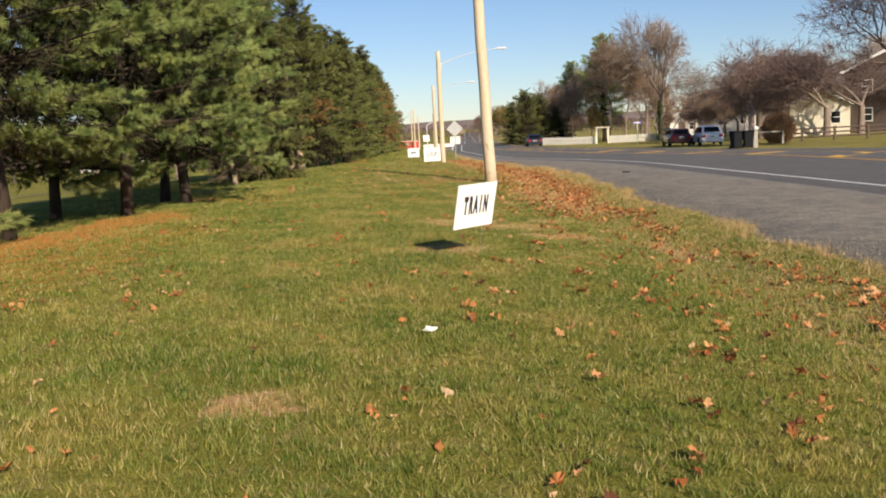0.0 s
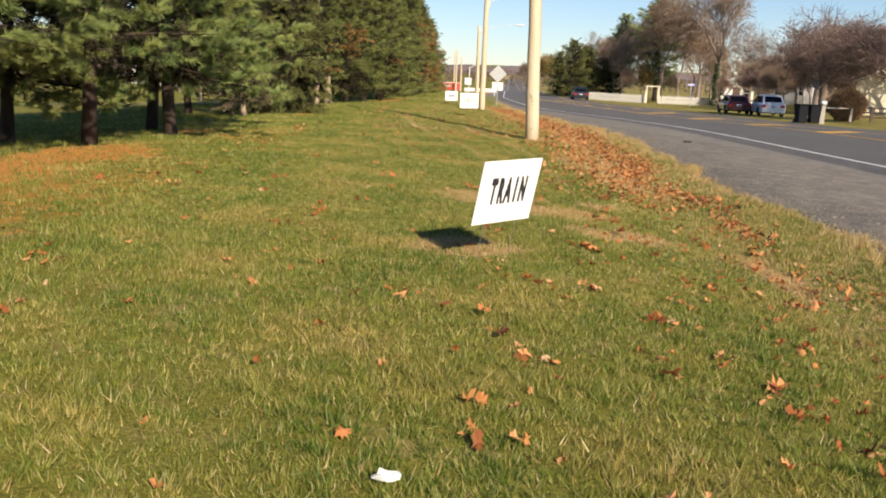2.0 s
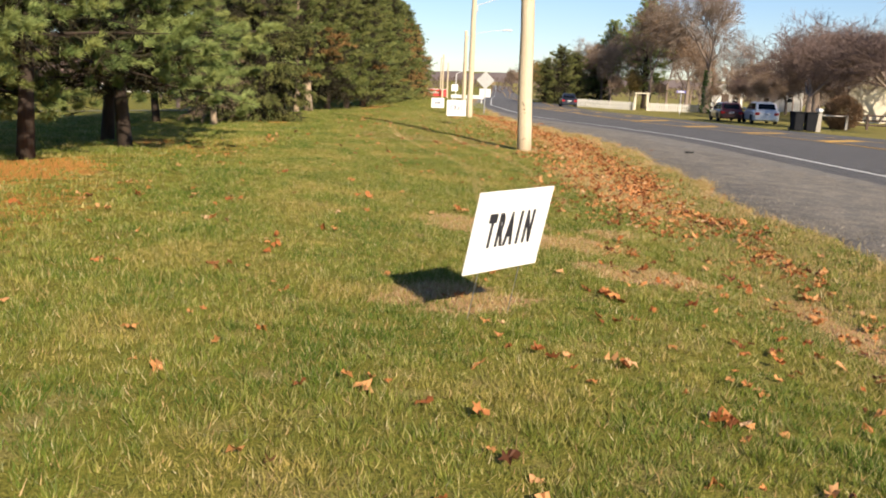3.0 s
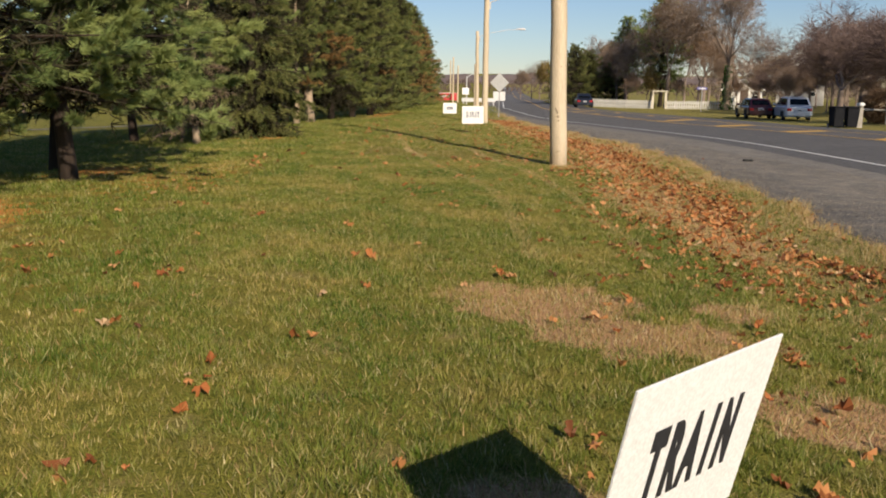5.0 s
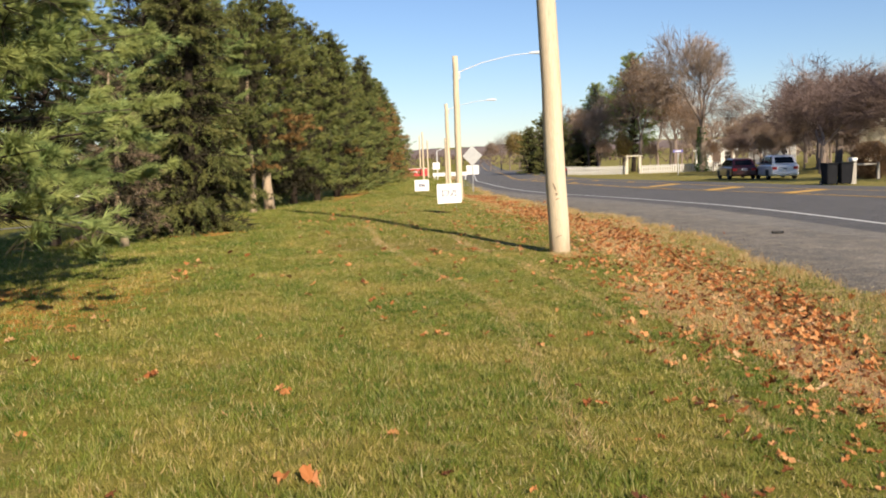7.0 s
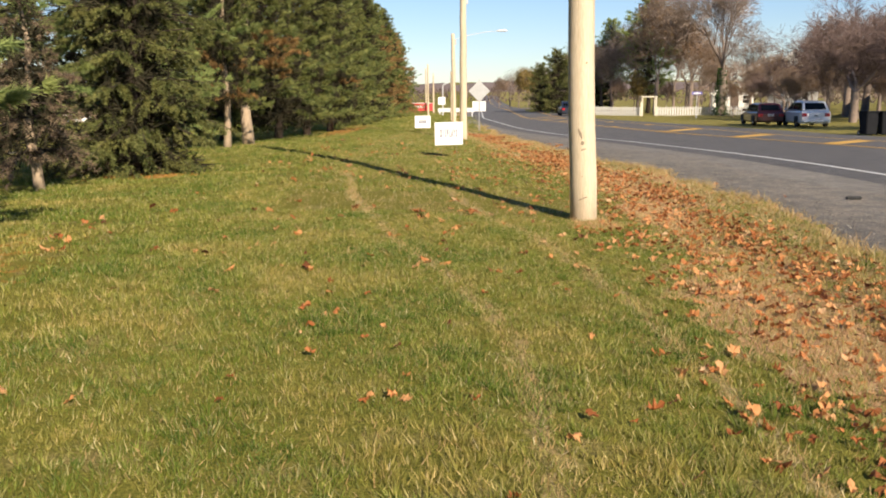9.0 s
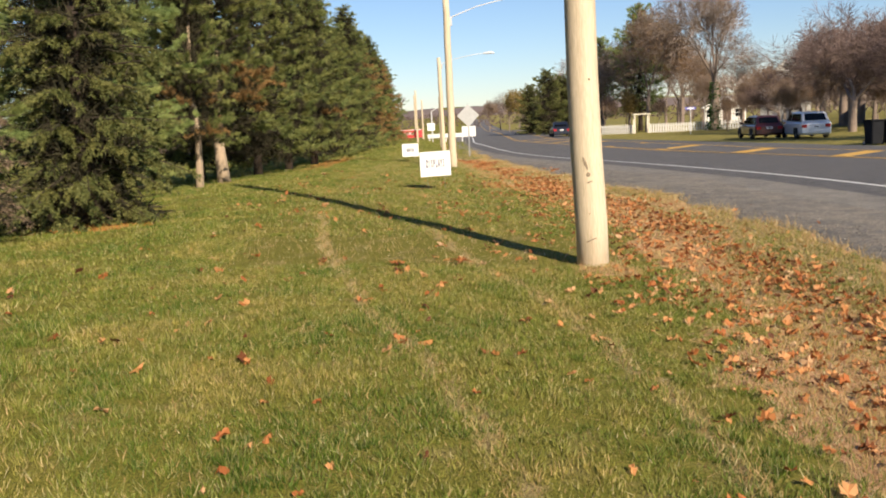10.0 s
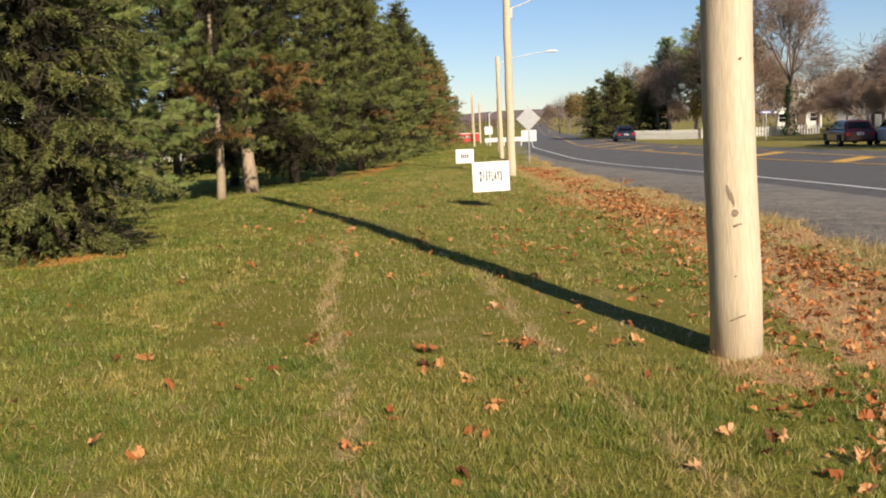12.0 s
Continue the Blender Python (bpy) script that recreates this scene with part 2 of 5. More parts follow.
M_TURF = ground_material()
M_HILL = simple("far_wooded_hill", (0.13, 0.095, 0.085), (0.22, 0.17, 0.15), 0.05, 0.95, fine=0.6, bump_d=0.0)


# ---- mesh helpers ----
def obj(name, verts, faces, material, parent=None, label="", smooth=False):
    """One mesh object from vertices and equal-sided faces (arrays)."""
    me = bpy.data.meshes.new(name)
    v, f = np.asarray(verts, dtype=np.float32).reshape(-1, 3), np.asarray(faces, dtype=np.int32)
    k = f.shape[1]
    me.vertices.add(len(v))
    me.vertices.foreach_set("co", v.ravel())
    me.loops.add(f.size)
    me.loops.foreach_set("vertex_index", f.ravel())
    me.polygons.add(len(f))
    me.polygons.foreach_set("loop_start", np.arange(0, f.size, k, dtype=np.int32))
    me.polygons.foreach_set("use_smooth", np.full(len(f), smooth))
    me.update(calc_edges=True)
    me.materials.append(material)
    ob = new(name, me)
    ob.parent = parent
    if label:
        ob["label"] = label
    return ob


def part(name, bm, material, parent=None, label="", smooth=False):
    me = bpy.data.meshes.new(name)
    bmesh.ops.recalc_face_normals(bm, faces=bm.faces)
    bm.to_mesh(me)
    bm.free()
    me.materials.append(material)
    if smooth:
        me.polygons.foreach_set("use_smooth", np.full(len(me.polygons), True))
    ob = new(name, me)
    ob.parent = parent
    if label:
        ob["label"] = label
    return ob


def empty(name, x, y, z, rz=0.0, rx=0.0, ry=0.0):
    e = new(name)
    e.matrix_basis = pose(x, y, z, rx, ry, rz)
    return e


def box(bm, x0, y0, z0, x1, y1, z1, bevel=0.0):
    r = bmesh.ops.create_cube(bm, size=1.0, matrix=Matrix.LocRotScale(((x0 + x1) / 2, (y0 + y1) / 2, (z0 + z1) / 2), None, (abs(x1 - x0), abs(y1 - y0), abs(z1 - z0))))
    if bevel:
        bmesh.ops.bevel(bm, geom=list({e for v in r["verts"] for e in v.link_edges}), offset=bevel, segments=2, affect="EDGES")
    return bm


def boxed(*a, **k):
    return box(bmesh.new(), *a, **k)


def tube(bm, pts, radii, sides=8, caps=True):
    """A tapered tube along points."""
    rings = []
    for i, p in enumerate(pts):
        p = Vector(p)
        d = Vector(pts[min(i + 1, len(pts) - 1)]) - Vector(pts[max(i - 1, 0)])
        d.normalize()
        u = Vector((0, 1, 0)).cross(d) if abs(d.y) < 0.8 else Vector((1, 0, 0)).cross(d)
        u.normalize()
        w = d.cross(u)
        rings.append([bm.verts.new(p + radii[i] * (math.cos(a) * u + math.sin(a) * w)) for a in [2 * math.pi * j / sides for j in range(sides)]])
    for a, b in zip(rings, rings[1:]):
        for j in range(sides):
            bm.faces.new((a[j], a[(j + 1) % sides], b[(j + 1) % sides], b[j]))
    if caps:
        bm.faces.new(rings[0][::-1])
        bm.faces.new(rings[-1])
    return bm


def sm(a, b, x):
    t = np.clip((np.asarray(x, dtype=float) - a) / (b - a), 0, 1)
    return t * t * (3 - 2 * t)


# ---- the lie of the land ----
LINE_Y = [-200, 0, 20, 28, 34, 40, 46, 51, 56, 62, 68, 75, 100, 140, 300, 900]
LINE_X = [12.5, 10.0, 9.4, 8.8, 8.4, 7.75, 6.95, 6.4, 5.5, 4.1, 3.2, 2.85, 2.0, 2.8, 7.0, 22.0]
EDGE_X = [8.0, 4.95, 4.15, 4.4, 4.4, 3.4, 2.9, 2.6, 2.25, 1.7, 1.4, 1.2, 1.2, 1.9, 6.0, 21.0]
CROSS_X = [-400, -60, -30, -15, -10, -8.3, -6.5, -4.3, -2.2, 0, 1.9, 2.6, 3.2, 3.8, 4.6, 8, 13, 19, 26, 40, 120, 600]
CROSS_Z = [-2.0, -2.0, -1.1, -0.35, -0.1, 0.0, 0.09, 0.12, 0.085, 0.0, -0.09, -0.17, -0.24, -0.20, -0.15, -0.15, -0.10, -0.22, -0.2, -0.1, 0.3, 0.5]


def soft_interp(v, xs, ys, w):
    return (np.interp(v - w, xs, ys) + np.interp(v + w, xs, ys) + 2 * np.interp(v, xs, ys)) / 4


def line_x(y):
    y = np.asarray(y, dtype=float)
    return soft_interp(y, LINE_Y, LINE_X, 3.0)


def wide(y):
    """How wide the road is, against its widest stretch: the median tapers off ahead."""
    return 1 - 0.3 * sm(62, 95, y)


def edge_x(y):
    y = np.asarray(y, dtype=float)
    return soft_interp(y, LINE_Y, EDGE_X, 3.0) + 0.13 * np.sin(y * 0.9) + 0.09 * np.sin(y * 2.3 + 1) + 0.05 * np.sin(y * 5.1)


def gz(x, y):
    """Height of the ground."""
    x, y = np.asarray(x, dtype=float), np.asarray(y, dtype=float)
    shift = (4.6 - soft_interp(y, LINE_Y, EDGE_X, 3.0)) * sm(-3, 1.2, x)
    z = soft_interp(x + shift, CROSS_X, CROSS_Z, 0.35)
    z = z - 0.30 * sm(35, 62, y) - 0.35 * sm(62, 115, y) - 2.0 * sm(115, 330, y) + 16 * sm(420, 1100, y)
    return z


def g(x, y):
    return float(gz(x, y))


rng = np.random.default_rng(7)


def grid_axis(spans):
    out = []
    for a, b, step in spans:
        out += list(np.arange(a, b, step))
    return np.array(out + [spans[-1][1]])


gx = grid_axis([(-1500, -200, 100), (-200, -40, 10), (-40, -12, 1.5), (-12, -4, 0.3), (-4, 5.6, 0.16), (5.6, 7, 0.25), (7, 26, 0.6), (26, 80, 4), (80, 300, 20), (300, 1500, 100)])
gy = grid_axis([(-300, -20, 14), (-20, 0, 1), (0, 48, 0.22), (48, 125, 0.8), (125, 400, 8), (400, 1400, 40), (1400, 3000, 200)])
GX, GY = np.meshgrid(gx, gy)


def lawn_z(x, y):
    """The lawn's surface with its small hollows."""
    wavy = 0.014 * np.sin(x * 2.1 + y * 0.7) * np.sin(y * 1.3) + 0.008 * np.sin(x * 5.3) * np.sin(y * 4.1 + 1)
    return gz(x, y) + wavy * (1 - sm(edge_x(y) - 1.0, edge_x(y), x))


GZ = lawn_z(GX, GY)
GZ -= 0.07 * sm(edge_x(GY) - 0.1, edge_x(GY) + 0.25, GX) * (1 - sm(line_x(GY) + 13.0 * wide(GY), line_x(GY) + 13.5 * wide(GY), GX))
nx = len(gx)
ii, jj = np.meshgrid(np.arange(len(gy) - 1), np.arange(nx - 1), indexing="ij")
a0 = (ii * nx + jj).ravel()
ground = obj("ground", np.stack([GX, GY, GZ], -1), np.stack([a0, a0 + 1, a0 + nx + 1, a0 + nx], -1), M_TURF, smooth=True)


def on_lawn(x, y):
    return x < edge_x(y) - 0.02


def spots(x, y, places, inner=0.45, outer=1.2):
    s = np.zeros_like(x)
    for cx, cy, rx, ry in places:
        dd = np.sqrt(((x - cx) / rx) ** 2 + ((y - cy) / ry) ** 2)
        wob = 0.22 * np.sin(x * 9 + cy) * np.sin(y * 7 + cx) + 0.14 * np.sin(x * 23) * np.sin(y * 19)
        s = np.maximum(s, 1 - sm(inner, outer, dd + wob))
    return s


def bare_spot(x, y):
    """How bare the soil is, 0 to 1."""
    s = spots(x, y, [(0.30, 15.3, 0.8, 0.75), (0.9, 14.5, 0.85, 0.5), (1.7, 13.2, 0.7, 0.5), (0.0, 11.7, 0.6, 0.55), (-1.12, 4.95, 0.3, 0.26), (1.74, 15.4, 0.4, 0.3),
                     (2.35, 22.6, 0.9, 2.6), (1.5, 27.3, 0.45, 0.45), (2.6, 19.5, 0.5, 1.6), (2.6, 28.5, 0.55, 2.4), (2.9, 33, 0.5, 2.2), (2.9, 12.0, 0.2, 1.2), (3.2, 41.5, 0.45, 2.6), (2.3, 51.0, 0.5, 3.0), (1.2, 60.0, 0.6, 3.0), (3.9, 34.5, 0.35, 1.5)])
    e = edge_x(y)
    ditch = 0.5 * sm(e - 2.3, e - 1.7, x) * (1 - sm(e - 1.0, e - 0.6, x)) * sm(18, 22, y) * (0.75 + 0.25 * np.sin(y * 1.3))
    return np.maximum(np.maximum(s, ditch), 0.6 * sm(e - 0.3, e - 0.02, x) * (0.55 + 0.45 * np.sin(y * 0.7)) * (x < e + 0.4))


def strip_of(x, y, line, half):
    px_, py_ = zip(*line)
    c = np.interp(y, py_, px_)
    return np.where((y > py_[0]) & (y < py_[-1]), 1 - sm(half * 0.4, half, np.abs(x - c)), 0)


def verge(x, y):
    """1 in the withered strip and ditch along the road."""
    e = edge_x(y)
    return sm(e - 2.6, e - 1.5, x) * np.where(x < e + 0.5, 1.0, 0.55)


def dried(x, y):
    """Wheel tracks and the withered verge."""
    t = np.maximum(strip_of(x, y, TRACK_A, 0.12), strip_of(x, y, TRACK_B, 0.12))
    return np.maximum(0.56 * t, (0.40 + 0.22 * sm(16, 22, y)) * verge(x, y))


def straw_at(x, y):
    thin = 0.42 * spots(x, y, [(-4.8, 12.5, 2.0, 7.0), (-4.8, 22.5, 1.4, 4.0)], 0.2, 1.3)
    return np.maximum(thin, spots(x, y, [(-6.0, 17.5, 1.2, 2.2), (-6.3, 14.5, 1.3, 2.6), (-6.8, 11.0, 1.4, 3.0), (-6.0, 32.5, 1.2, 0.9), (-6.3, 23.2, 0.9, 0.9), (-5.6, 60, 0.8, 9)]))


TRACK_A = [(0.3, 17.0), (0.1, 21.7), (-0.27, 23.4), (-0.82, 25.1), (-1.74, 29.0), (-2.3, 33.0)]
TRACK_B = [(1.44, 17.4), (1.22, 21.0), (1.1, 22.8), (0.8, 25.0), (0.5, 26.3), (0.06, 27.8), (-0.5, 31.0)]
for key, fn in (("soil", bare_spot), ("dry", dried), ("straw", straw_at)):
    at_ = ground.data.attributes.new(key, "FLOAT", "POINT")
    at_.data.foreach_set("value", fn(GX.ravel(), GY.ravel()).astype(np.float32))
tagged(ground, "mown late-autumn lawn with thatch, sloping to a verge", "ground", kind="structure")


def strip(name, ys, offs, lift, material, label, category, skirt=0.0, base=line_x):
    """A band that follows the road: offsets are functions of y or numbers from the edge line."""
    cols = [o(ys) if callable(o) else base(ys) + o * (wide(ys) if o > 1 else 1) for o in offs]
    X = np.stack(cols, -1)
    Y = np.repeat(ys[:, None], len(offs), 1)
    Z = gz(X, Y) + lift
    if skirt:
        Z[:, 0] -= skirt
    k = len(offs)
    i, j = np.meshgrid(np.arange(len(ys) - 1), np.arange(k - 1), indexing="ij")
    a = (i * k + j).ravel()
    ob = obj(name, np.stack([X, Y, Z], -1), np.stack([a, a + 1, a + k + 1, a + k], -1), material, smooth=True)
    return tagged(ob, label, category, kind="structure")


ROAD_Y = grid_axis([(-200, -10, 5), (-10, 70, 0.4), (70, 130, 1.0), (130, 600, 6)])
strip("road_shoulder", ROAD_Y, [edge_x, lambda y: edge_x(y) + 0.12, lambda y: edge_x(y) * 0.6 + (line_x(y) - 0.9) * 0.4, lambda y: line_x(y) - 0.6], 0.012, M_SHOULDER, "grey worn gravelly asphalt shoulder beside the road", "shoulder", 0.1)
strip("road", ROAD_Y, [-1.06, -1.0, 0, 2, 4, 6, 8, 10, 12, 13.2], 0.018, M_ROAD, "dark grey two-way asphalt road with painted median", "road", 0.012)
strip("dusty_band", ROAD_Y, [lambda y: line_x(y) - 2.0 + 0.25 * np.sin(y * 0.5) + 0.08 * np.sin(y * 2.9), lambda y: line_x(y) - 1.6, lambda y: line_x(y) - 0.7], 0.016, M_DUSTY, "pale dusty band of old asphalt beside the lane", "shoulder", 0.003)
strip("edge_line", ROAD_Y, [-0.06, 0.06], 0.023, M_LINE, "white painted edge line on the road", "road marking")
for o in (5.2, 5.5, 9.6, 9.9):
    strip("median_line", ROAD_Y, [o, o + 0.12], 0.023, M_YELLOW, "yellow painted median line on the road", "road marking")
for k in range(12):
    y0 = 18.6 + 7.1 * k
    hatch = []
    for dy in (0.0, 1.1):
        for o, ahead in ((5.65, 0.0), (9.5, 4.6)):
            y = y0 + dy + ahead
            xx = float(line_x(y) + o * wide(y))
            hatch.append((xx, y, g(xx, y) + 0.023))
    tagged(obj("median_hatch", hatch, [[0, 1, 3, 2]], M_YELLOW), "yellow diagonal hatch bar painted in the median", "road marking", "median hatching", "structure")

py_ = np.linspace(-60, -13.5, 40)
pc_ = 53.0 + 0.10 * (py_ + 16) + 0.004 * (py_ + 16) ** 2
PX, PY = np.repeat(py_[:, None], 2, 1), np.stack([pc_ - 1.3, pc_ + 1.3], -1)
pa_ = 2 * np.arange(39)
tagged(obj("path", np.stack([PX, PY, gz(PX, PY) + 0.03], -1), np.stack([pa_, pa_ + 2, pa_ + 3, pa_ + 1], -1), M_DUSTY, smooth=True), "pale grey asphalt path across the field", "path", kind="structure")


# ---- trees ----
def needles(centres, dirs, count, length, width, r, droop=0.0, jitter=0.62):
    """A fan of slim needles at each centre, pointing about along its direction."""
    n = len(centres)
    c, d = np.repeat(centres, count, 0), np.repeat(dirs, count, 0)
    v = d * 0.9 + r.normal(0, jitter, (n * count, 3))
    v[:, 2] -= droop
    v /= np.linalg.norm(v, axis=1, keepdims=True)
    side = np.cross(v, r.normal(0, 1, (n * count, 3)))
    side /= np.linalg.norm(side, axis=1, keepdims=True) + 1e-6
    ln = length * r.uniform(0.7, 1.25, (n * count, 1))
    verts = np.stack([c - side * width, c + side * width, c + v * ln], 1).reshape(-1, 3)
    return verts, np.arange(len(verts)).reshape(-1, 3)


def conifer(name, height, crown_from, radius, seed, needle_mat, bark, droop, tufts, nlen, label, category, top_pow=0.75, trunk_r=0.15, per=9, base_fill=0.5, wid=0.0085, clumps=2.2, plume=0.50, jitter=0.36, tier=(0.46, 0.62), frond=False, browned=0.0, inner=5000):
    """A trunk with tiers of limbs; each limb carries brush-like plumes of needles, or flat drooping fronds; a dark
    filler added inside stands in for shade.
    """
    r = np.random.default_rng(seed)
    tree = empty(name, 0, 0, 0)
    bm = bmesh.new()
    k = 9
    pts = [(0.06 * math.sin(i * 1.3 + seed), 0.06 * math.cos(i * 1.7 + seed), height * 0.97 * i / k - (0.15 if i == 0 else 0)) for i in range(k + 1)]
    tube(bm, pts, [trunk_r * (1.2 if i == 0 else 1) * (1 - i / k) ** 0.8 + 0.012 for i in range(k + 1)], 9)
    part("trunk", bm, bark, tree, smooth=True)
    limbs = bmesh.new()
    green, brown, shade_fill = ([], []), ([], []), ([], [])
    z = crown_from
    while z < height - 0.12:
        f = (z - crown_from) / (height - crown_from)
        full = radius * (1 - f) ** top_pow * (base_fill + (1 - base_fill) * min(1, f / 0.22)) * r.uniform(0.84, 1.1)
        nb = 9 if f < 0.7 else 6
        a0 = r.uniform(0, 6.28)
        for b in range(nb):
            a = a0 + 6.283 * b / nb + r.normal(0, 0.2)
            L = max(0.2, full * r.uniform(0.6, 1.15))
            up = (0.30 - droop * 1.1) + 0.85 * f ** 1.5 + r.normal(0, 0.10) - 0.25 * max(0.0, 0.18 - f) / 0.18
            zb = z + r.uniform(-0.12, 0.12)
            out = Vector((math.cos(a), math.sin(a), 0))
            perp, o3 = np.array((-math.sin(a), math.cos(a), 0)), np.array(out)

            def at(s, L=L, up=up, o3=o3, zb=zb):
                s = np.asarray(s, dtype=float)[..., None]
                return np.array((0, 0, zb)) + o3 * (L * s) + np.array((0, 0, 1.0)) * (L * s * up - droop * L * s * s * 0.55)

            if L > 0.5:
                tube(limbs, [Vector(at(q)) for q in (0, 0.4, 0.75, 1)], [0.012 + 0.007 * L, 0.01 + 0.004 * L, 0.008, 0.004], 4, False)
            kind = brown if browned and f < 0.2 and r.random() < browned else green
            if frond:
                nt = max(3, int(L * clumps))
                sc_ = r.uniform(0.12, 1.0, nt) ** 0.8
                side = np.where(r.random(nt) < 0.5, -1, 1) * r.uniform(0.4, 1.0, nt)
                axis = o3 * 0.75 + perp * side[:, None] + np.array((0, 0, up * 0.5 - droop * 1.3)) + r.normal(0, 0.14, (nt, 3))
                tl = 0.12 + 0.42 * L * (1.1 - sc_) * r.uniform(0.6, 1.2, nt)
                m = np.maximum(2, (tl * tufts).astype(int))
                pick = np.repeat(np.arange(nt), m)
                axis /= np.linalg.norm(axis, axis=1, keepdims=True)
                u = r.uniform(0, 1, len(pick))[:, None]
                pos = at(sc_)[pick] + axis[pick] * u * tl[pick][:, None] + np.array((0, 0, -1.0)) * (u * tl[pick][:, None]) ** 2 * 0.5 + r.normal(0, 0.012, (len(pick), 3))
            else:
                nc = max(3, int(L * clumps * 1.6))
                sc_ = r.uniform(0.2, 1.0, nc) ** 0.65
                lc_ = r.normal(0, 1, nc) * 0.26 * L * (1.15 - sc_ * 0.75)
                axis = o3 * 0.8 + perp * (1.2 * lc_ / (0.3 * L + 0.1))[:, None] + np.array((0, 0, 0.42 - droop * 2.2)) + r.normal(0, 0.22, (nc, 3))
                axis /= np.linalg.norm(axis, axis=1, keepdims=True)
                mid = at(sc_) + perp * lc_[:, None]
                mid[:, 2] += r.normal(0, 0.07, nc) * (0.5 + L * 0.3) - droop * np.abs(lc_) * 0.5 + 0.03
                m = max(6, int(tufts * L))
                pick = r.integers(0, nc, m)
                size = r.uniform(0.7, 1.25, nc)
                pos = mid[pick] + axis[pick] * r.uniform(-0.5, 0.5, (m, 1)) * plume * size[pick][:, None] + r.normal(0, 0.022, (m, 3))
            kind[0].append(pos)
            kind[1].append(axis[pick])
            # dark slivers added along the limbs to blacken gaps and stop light
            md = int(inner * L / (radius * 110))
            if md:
                shade_fill[0].append(at(r.uniform(0.03, 0.6, md)) + r.normal(0, 0.06 + 0.06 * min(L, 2.0), (md, 3)))
                shade_fill[1].append(np.tile(o3, (md, 1)))
        z += r.uniform(*tier) * (0.62 if f > 0.6 else 1)
    part("branchwork", limbs, M_BARK, tree)
    v, fcs = needles(np.concatenate(green[0]), np.concatenate(green[1]), per, nlen, wid, r, droop * 0.3, jitter)
    obj("crown", v, fcs, needle_mat, tree)
    if brown[0]:
        v, fcs = needles(np.concatenate(brown[0]), np.concatenate(brown[1]), per, nlen, wid, r, droop * 0.3, jitter)
        obj("browned_foliage", v, fcs, M_BROWNPINE, tree, "rust-brown withered lower boughs")
    if shade_fill[0]:
        v, fcs = needles(np.concatenate(shade_fill[0]), np.concatenate(shade_fill[1]), 6, 0.30, 0.012, r, 0.1, 0.7)
        obj("inner_fill", v, fcs, M_SHADEFILL, tree, "dark twig filler added as shade inside the crown")
    return tagged(tree, label, category)


def bare_tree(name, height, spread, seed, bark, twig, label, levels=5, trunk_r=0.2, fork=0.22, leaves=None, leaf_n=0, split=3, twig_r=0.011, lean=0.0, reach=None):
    """A leafless tree: forking limbs that thin out into twigs; some keep withered leaves."""
    r = np.random.default_rng(seed)
    tree = empty(name, 0, 0, 0)
    V, T, W = ([], []), ([], []), ([], [])
    tips = []

    def seg(p, q, ra, rb, store, sides):
        vs, fs = store
        d = (q - p) / (np.linalg.norm(q - p) + 1e-9)
        u = np.cross(d, (0.31, 0.85, 0.42))
        u /= np.linalg.norm(u)
        w = np.cross(d, u)
        n0 = len(vs)
        if sides == 1:
            vs.extend((p - ra * u, p + ra * u, q + rb * u, q - rb * u))
            fs.append((n0, n0 + 1, n0 + 2, n0 + 3))
            return
        for c, rad in ((p, ra), (q, rb)):
            for k in range(sides):
                t = 6.283 * k / sides
                vs.append(c + rad * (math.cos(t) * u + math.sin(t) * w))
        for k in range(sides):
            fs.append((n0 + k, n0 + (k + 1) % sides, n0 + sides + (k + 1) % sides, n0 + sides + k))

    def grow(p, d, L, rad, level):
        n = 3 if level < 3 else 2
        thick = level <= 1
        for i in range(n):
            d = d + r.normal(0, 0.11 if level else 0.05, 3) + np.array((0, 0, 0.09 if level < 4 else 0.05))
            d /= np.linalg.norm(d)
            q = p + d * L / n
            r2 = max(twig_r * 0.7, rad * (1 - 0.3 / n))
            seg(p, q, rad, r2, V if thick else (T if level < levels else W), 6 if thick else (3 if level < levels else 1))
            p, rad = q, r2
            if level >= 1 and level < levels:
                for s in range(1 if level < 3 else 2):
                    child(p, d, L, rad, level)
        if level < levels:
            for s in range(split):
                child(p, d, L, rad, level)
        else:
            tips.append(p)

    def child(p, d, L, rad, level):
        ang = r.uniform(0.35, 0.95) * spread
        az = r.uniform(0, 6.283)
        u = np.cross(d, (0.2, 0.1, 1.0))
        u /= np.linalg.norm(u) + 1e-6
        w = np.cross(d, u)
        nd = d * math.cos(ang) + (u * math.cos(az) + w * math.sin(az)) * math.sin(ang)
        grow(p, nd / np.linalg.norm(nd), L * r.uniform(0.6, 0.84), max(twig_r, rad * r.uniform(0.45, 0.62)), level + 1)

    grow(np.array((0, 0, -0.1)), np.array((lean, 0, 1.0)), height * fork * 1.4, trunk_r, 0)
    hi = max(v[2] for v in W[0])
    across = 1.0
    if reach:
        across = reach / float(np.quantile(np.hypot(*(np.array(tips)[:, :2] - np.mean(np.array(tips)[:, :2], 0)).T), 0.93))
    sc = np.array((across, across, height / hi))
    obj("trunk", np.array(V[0]) * sc, V[1], bark, tree, smooth=True)
    obj("limb_structure", np.array(T[0]) * sc, T[1], twig, tree)
    obj("crown", np.array(W[0]) * sc, W[1], twig, tree)
    if leaves and leaf_n:
        pts = np.array(tips) * sc
        c = pts[r.integers(0, len(pts), leaf_n)] + r.normal(0, 0.22, (leaf_n, 3))
        v, f = needles(c, r.normal(0, 1, (leaf_n, 3)), 1, 0.2, 0.06, r)
        obj("withered_leaves", v, f, leaves, tree)
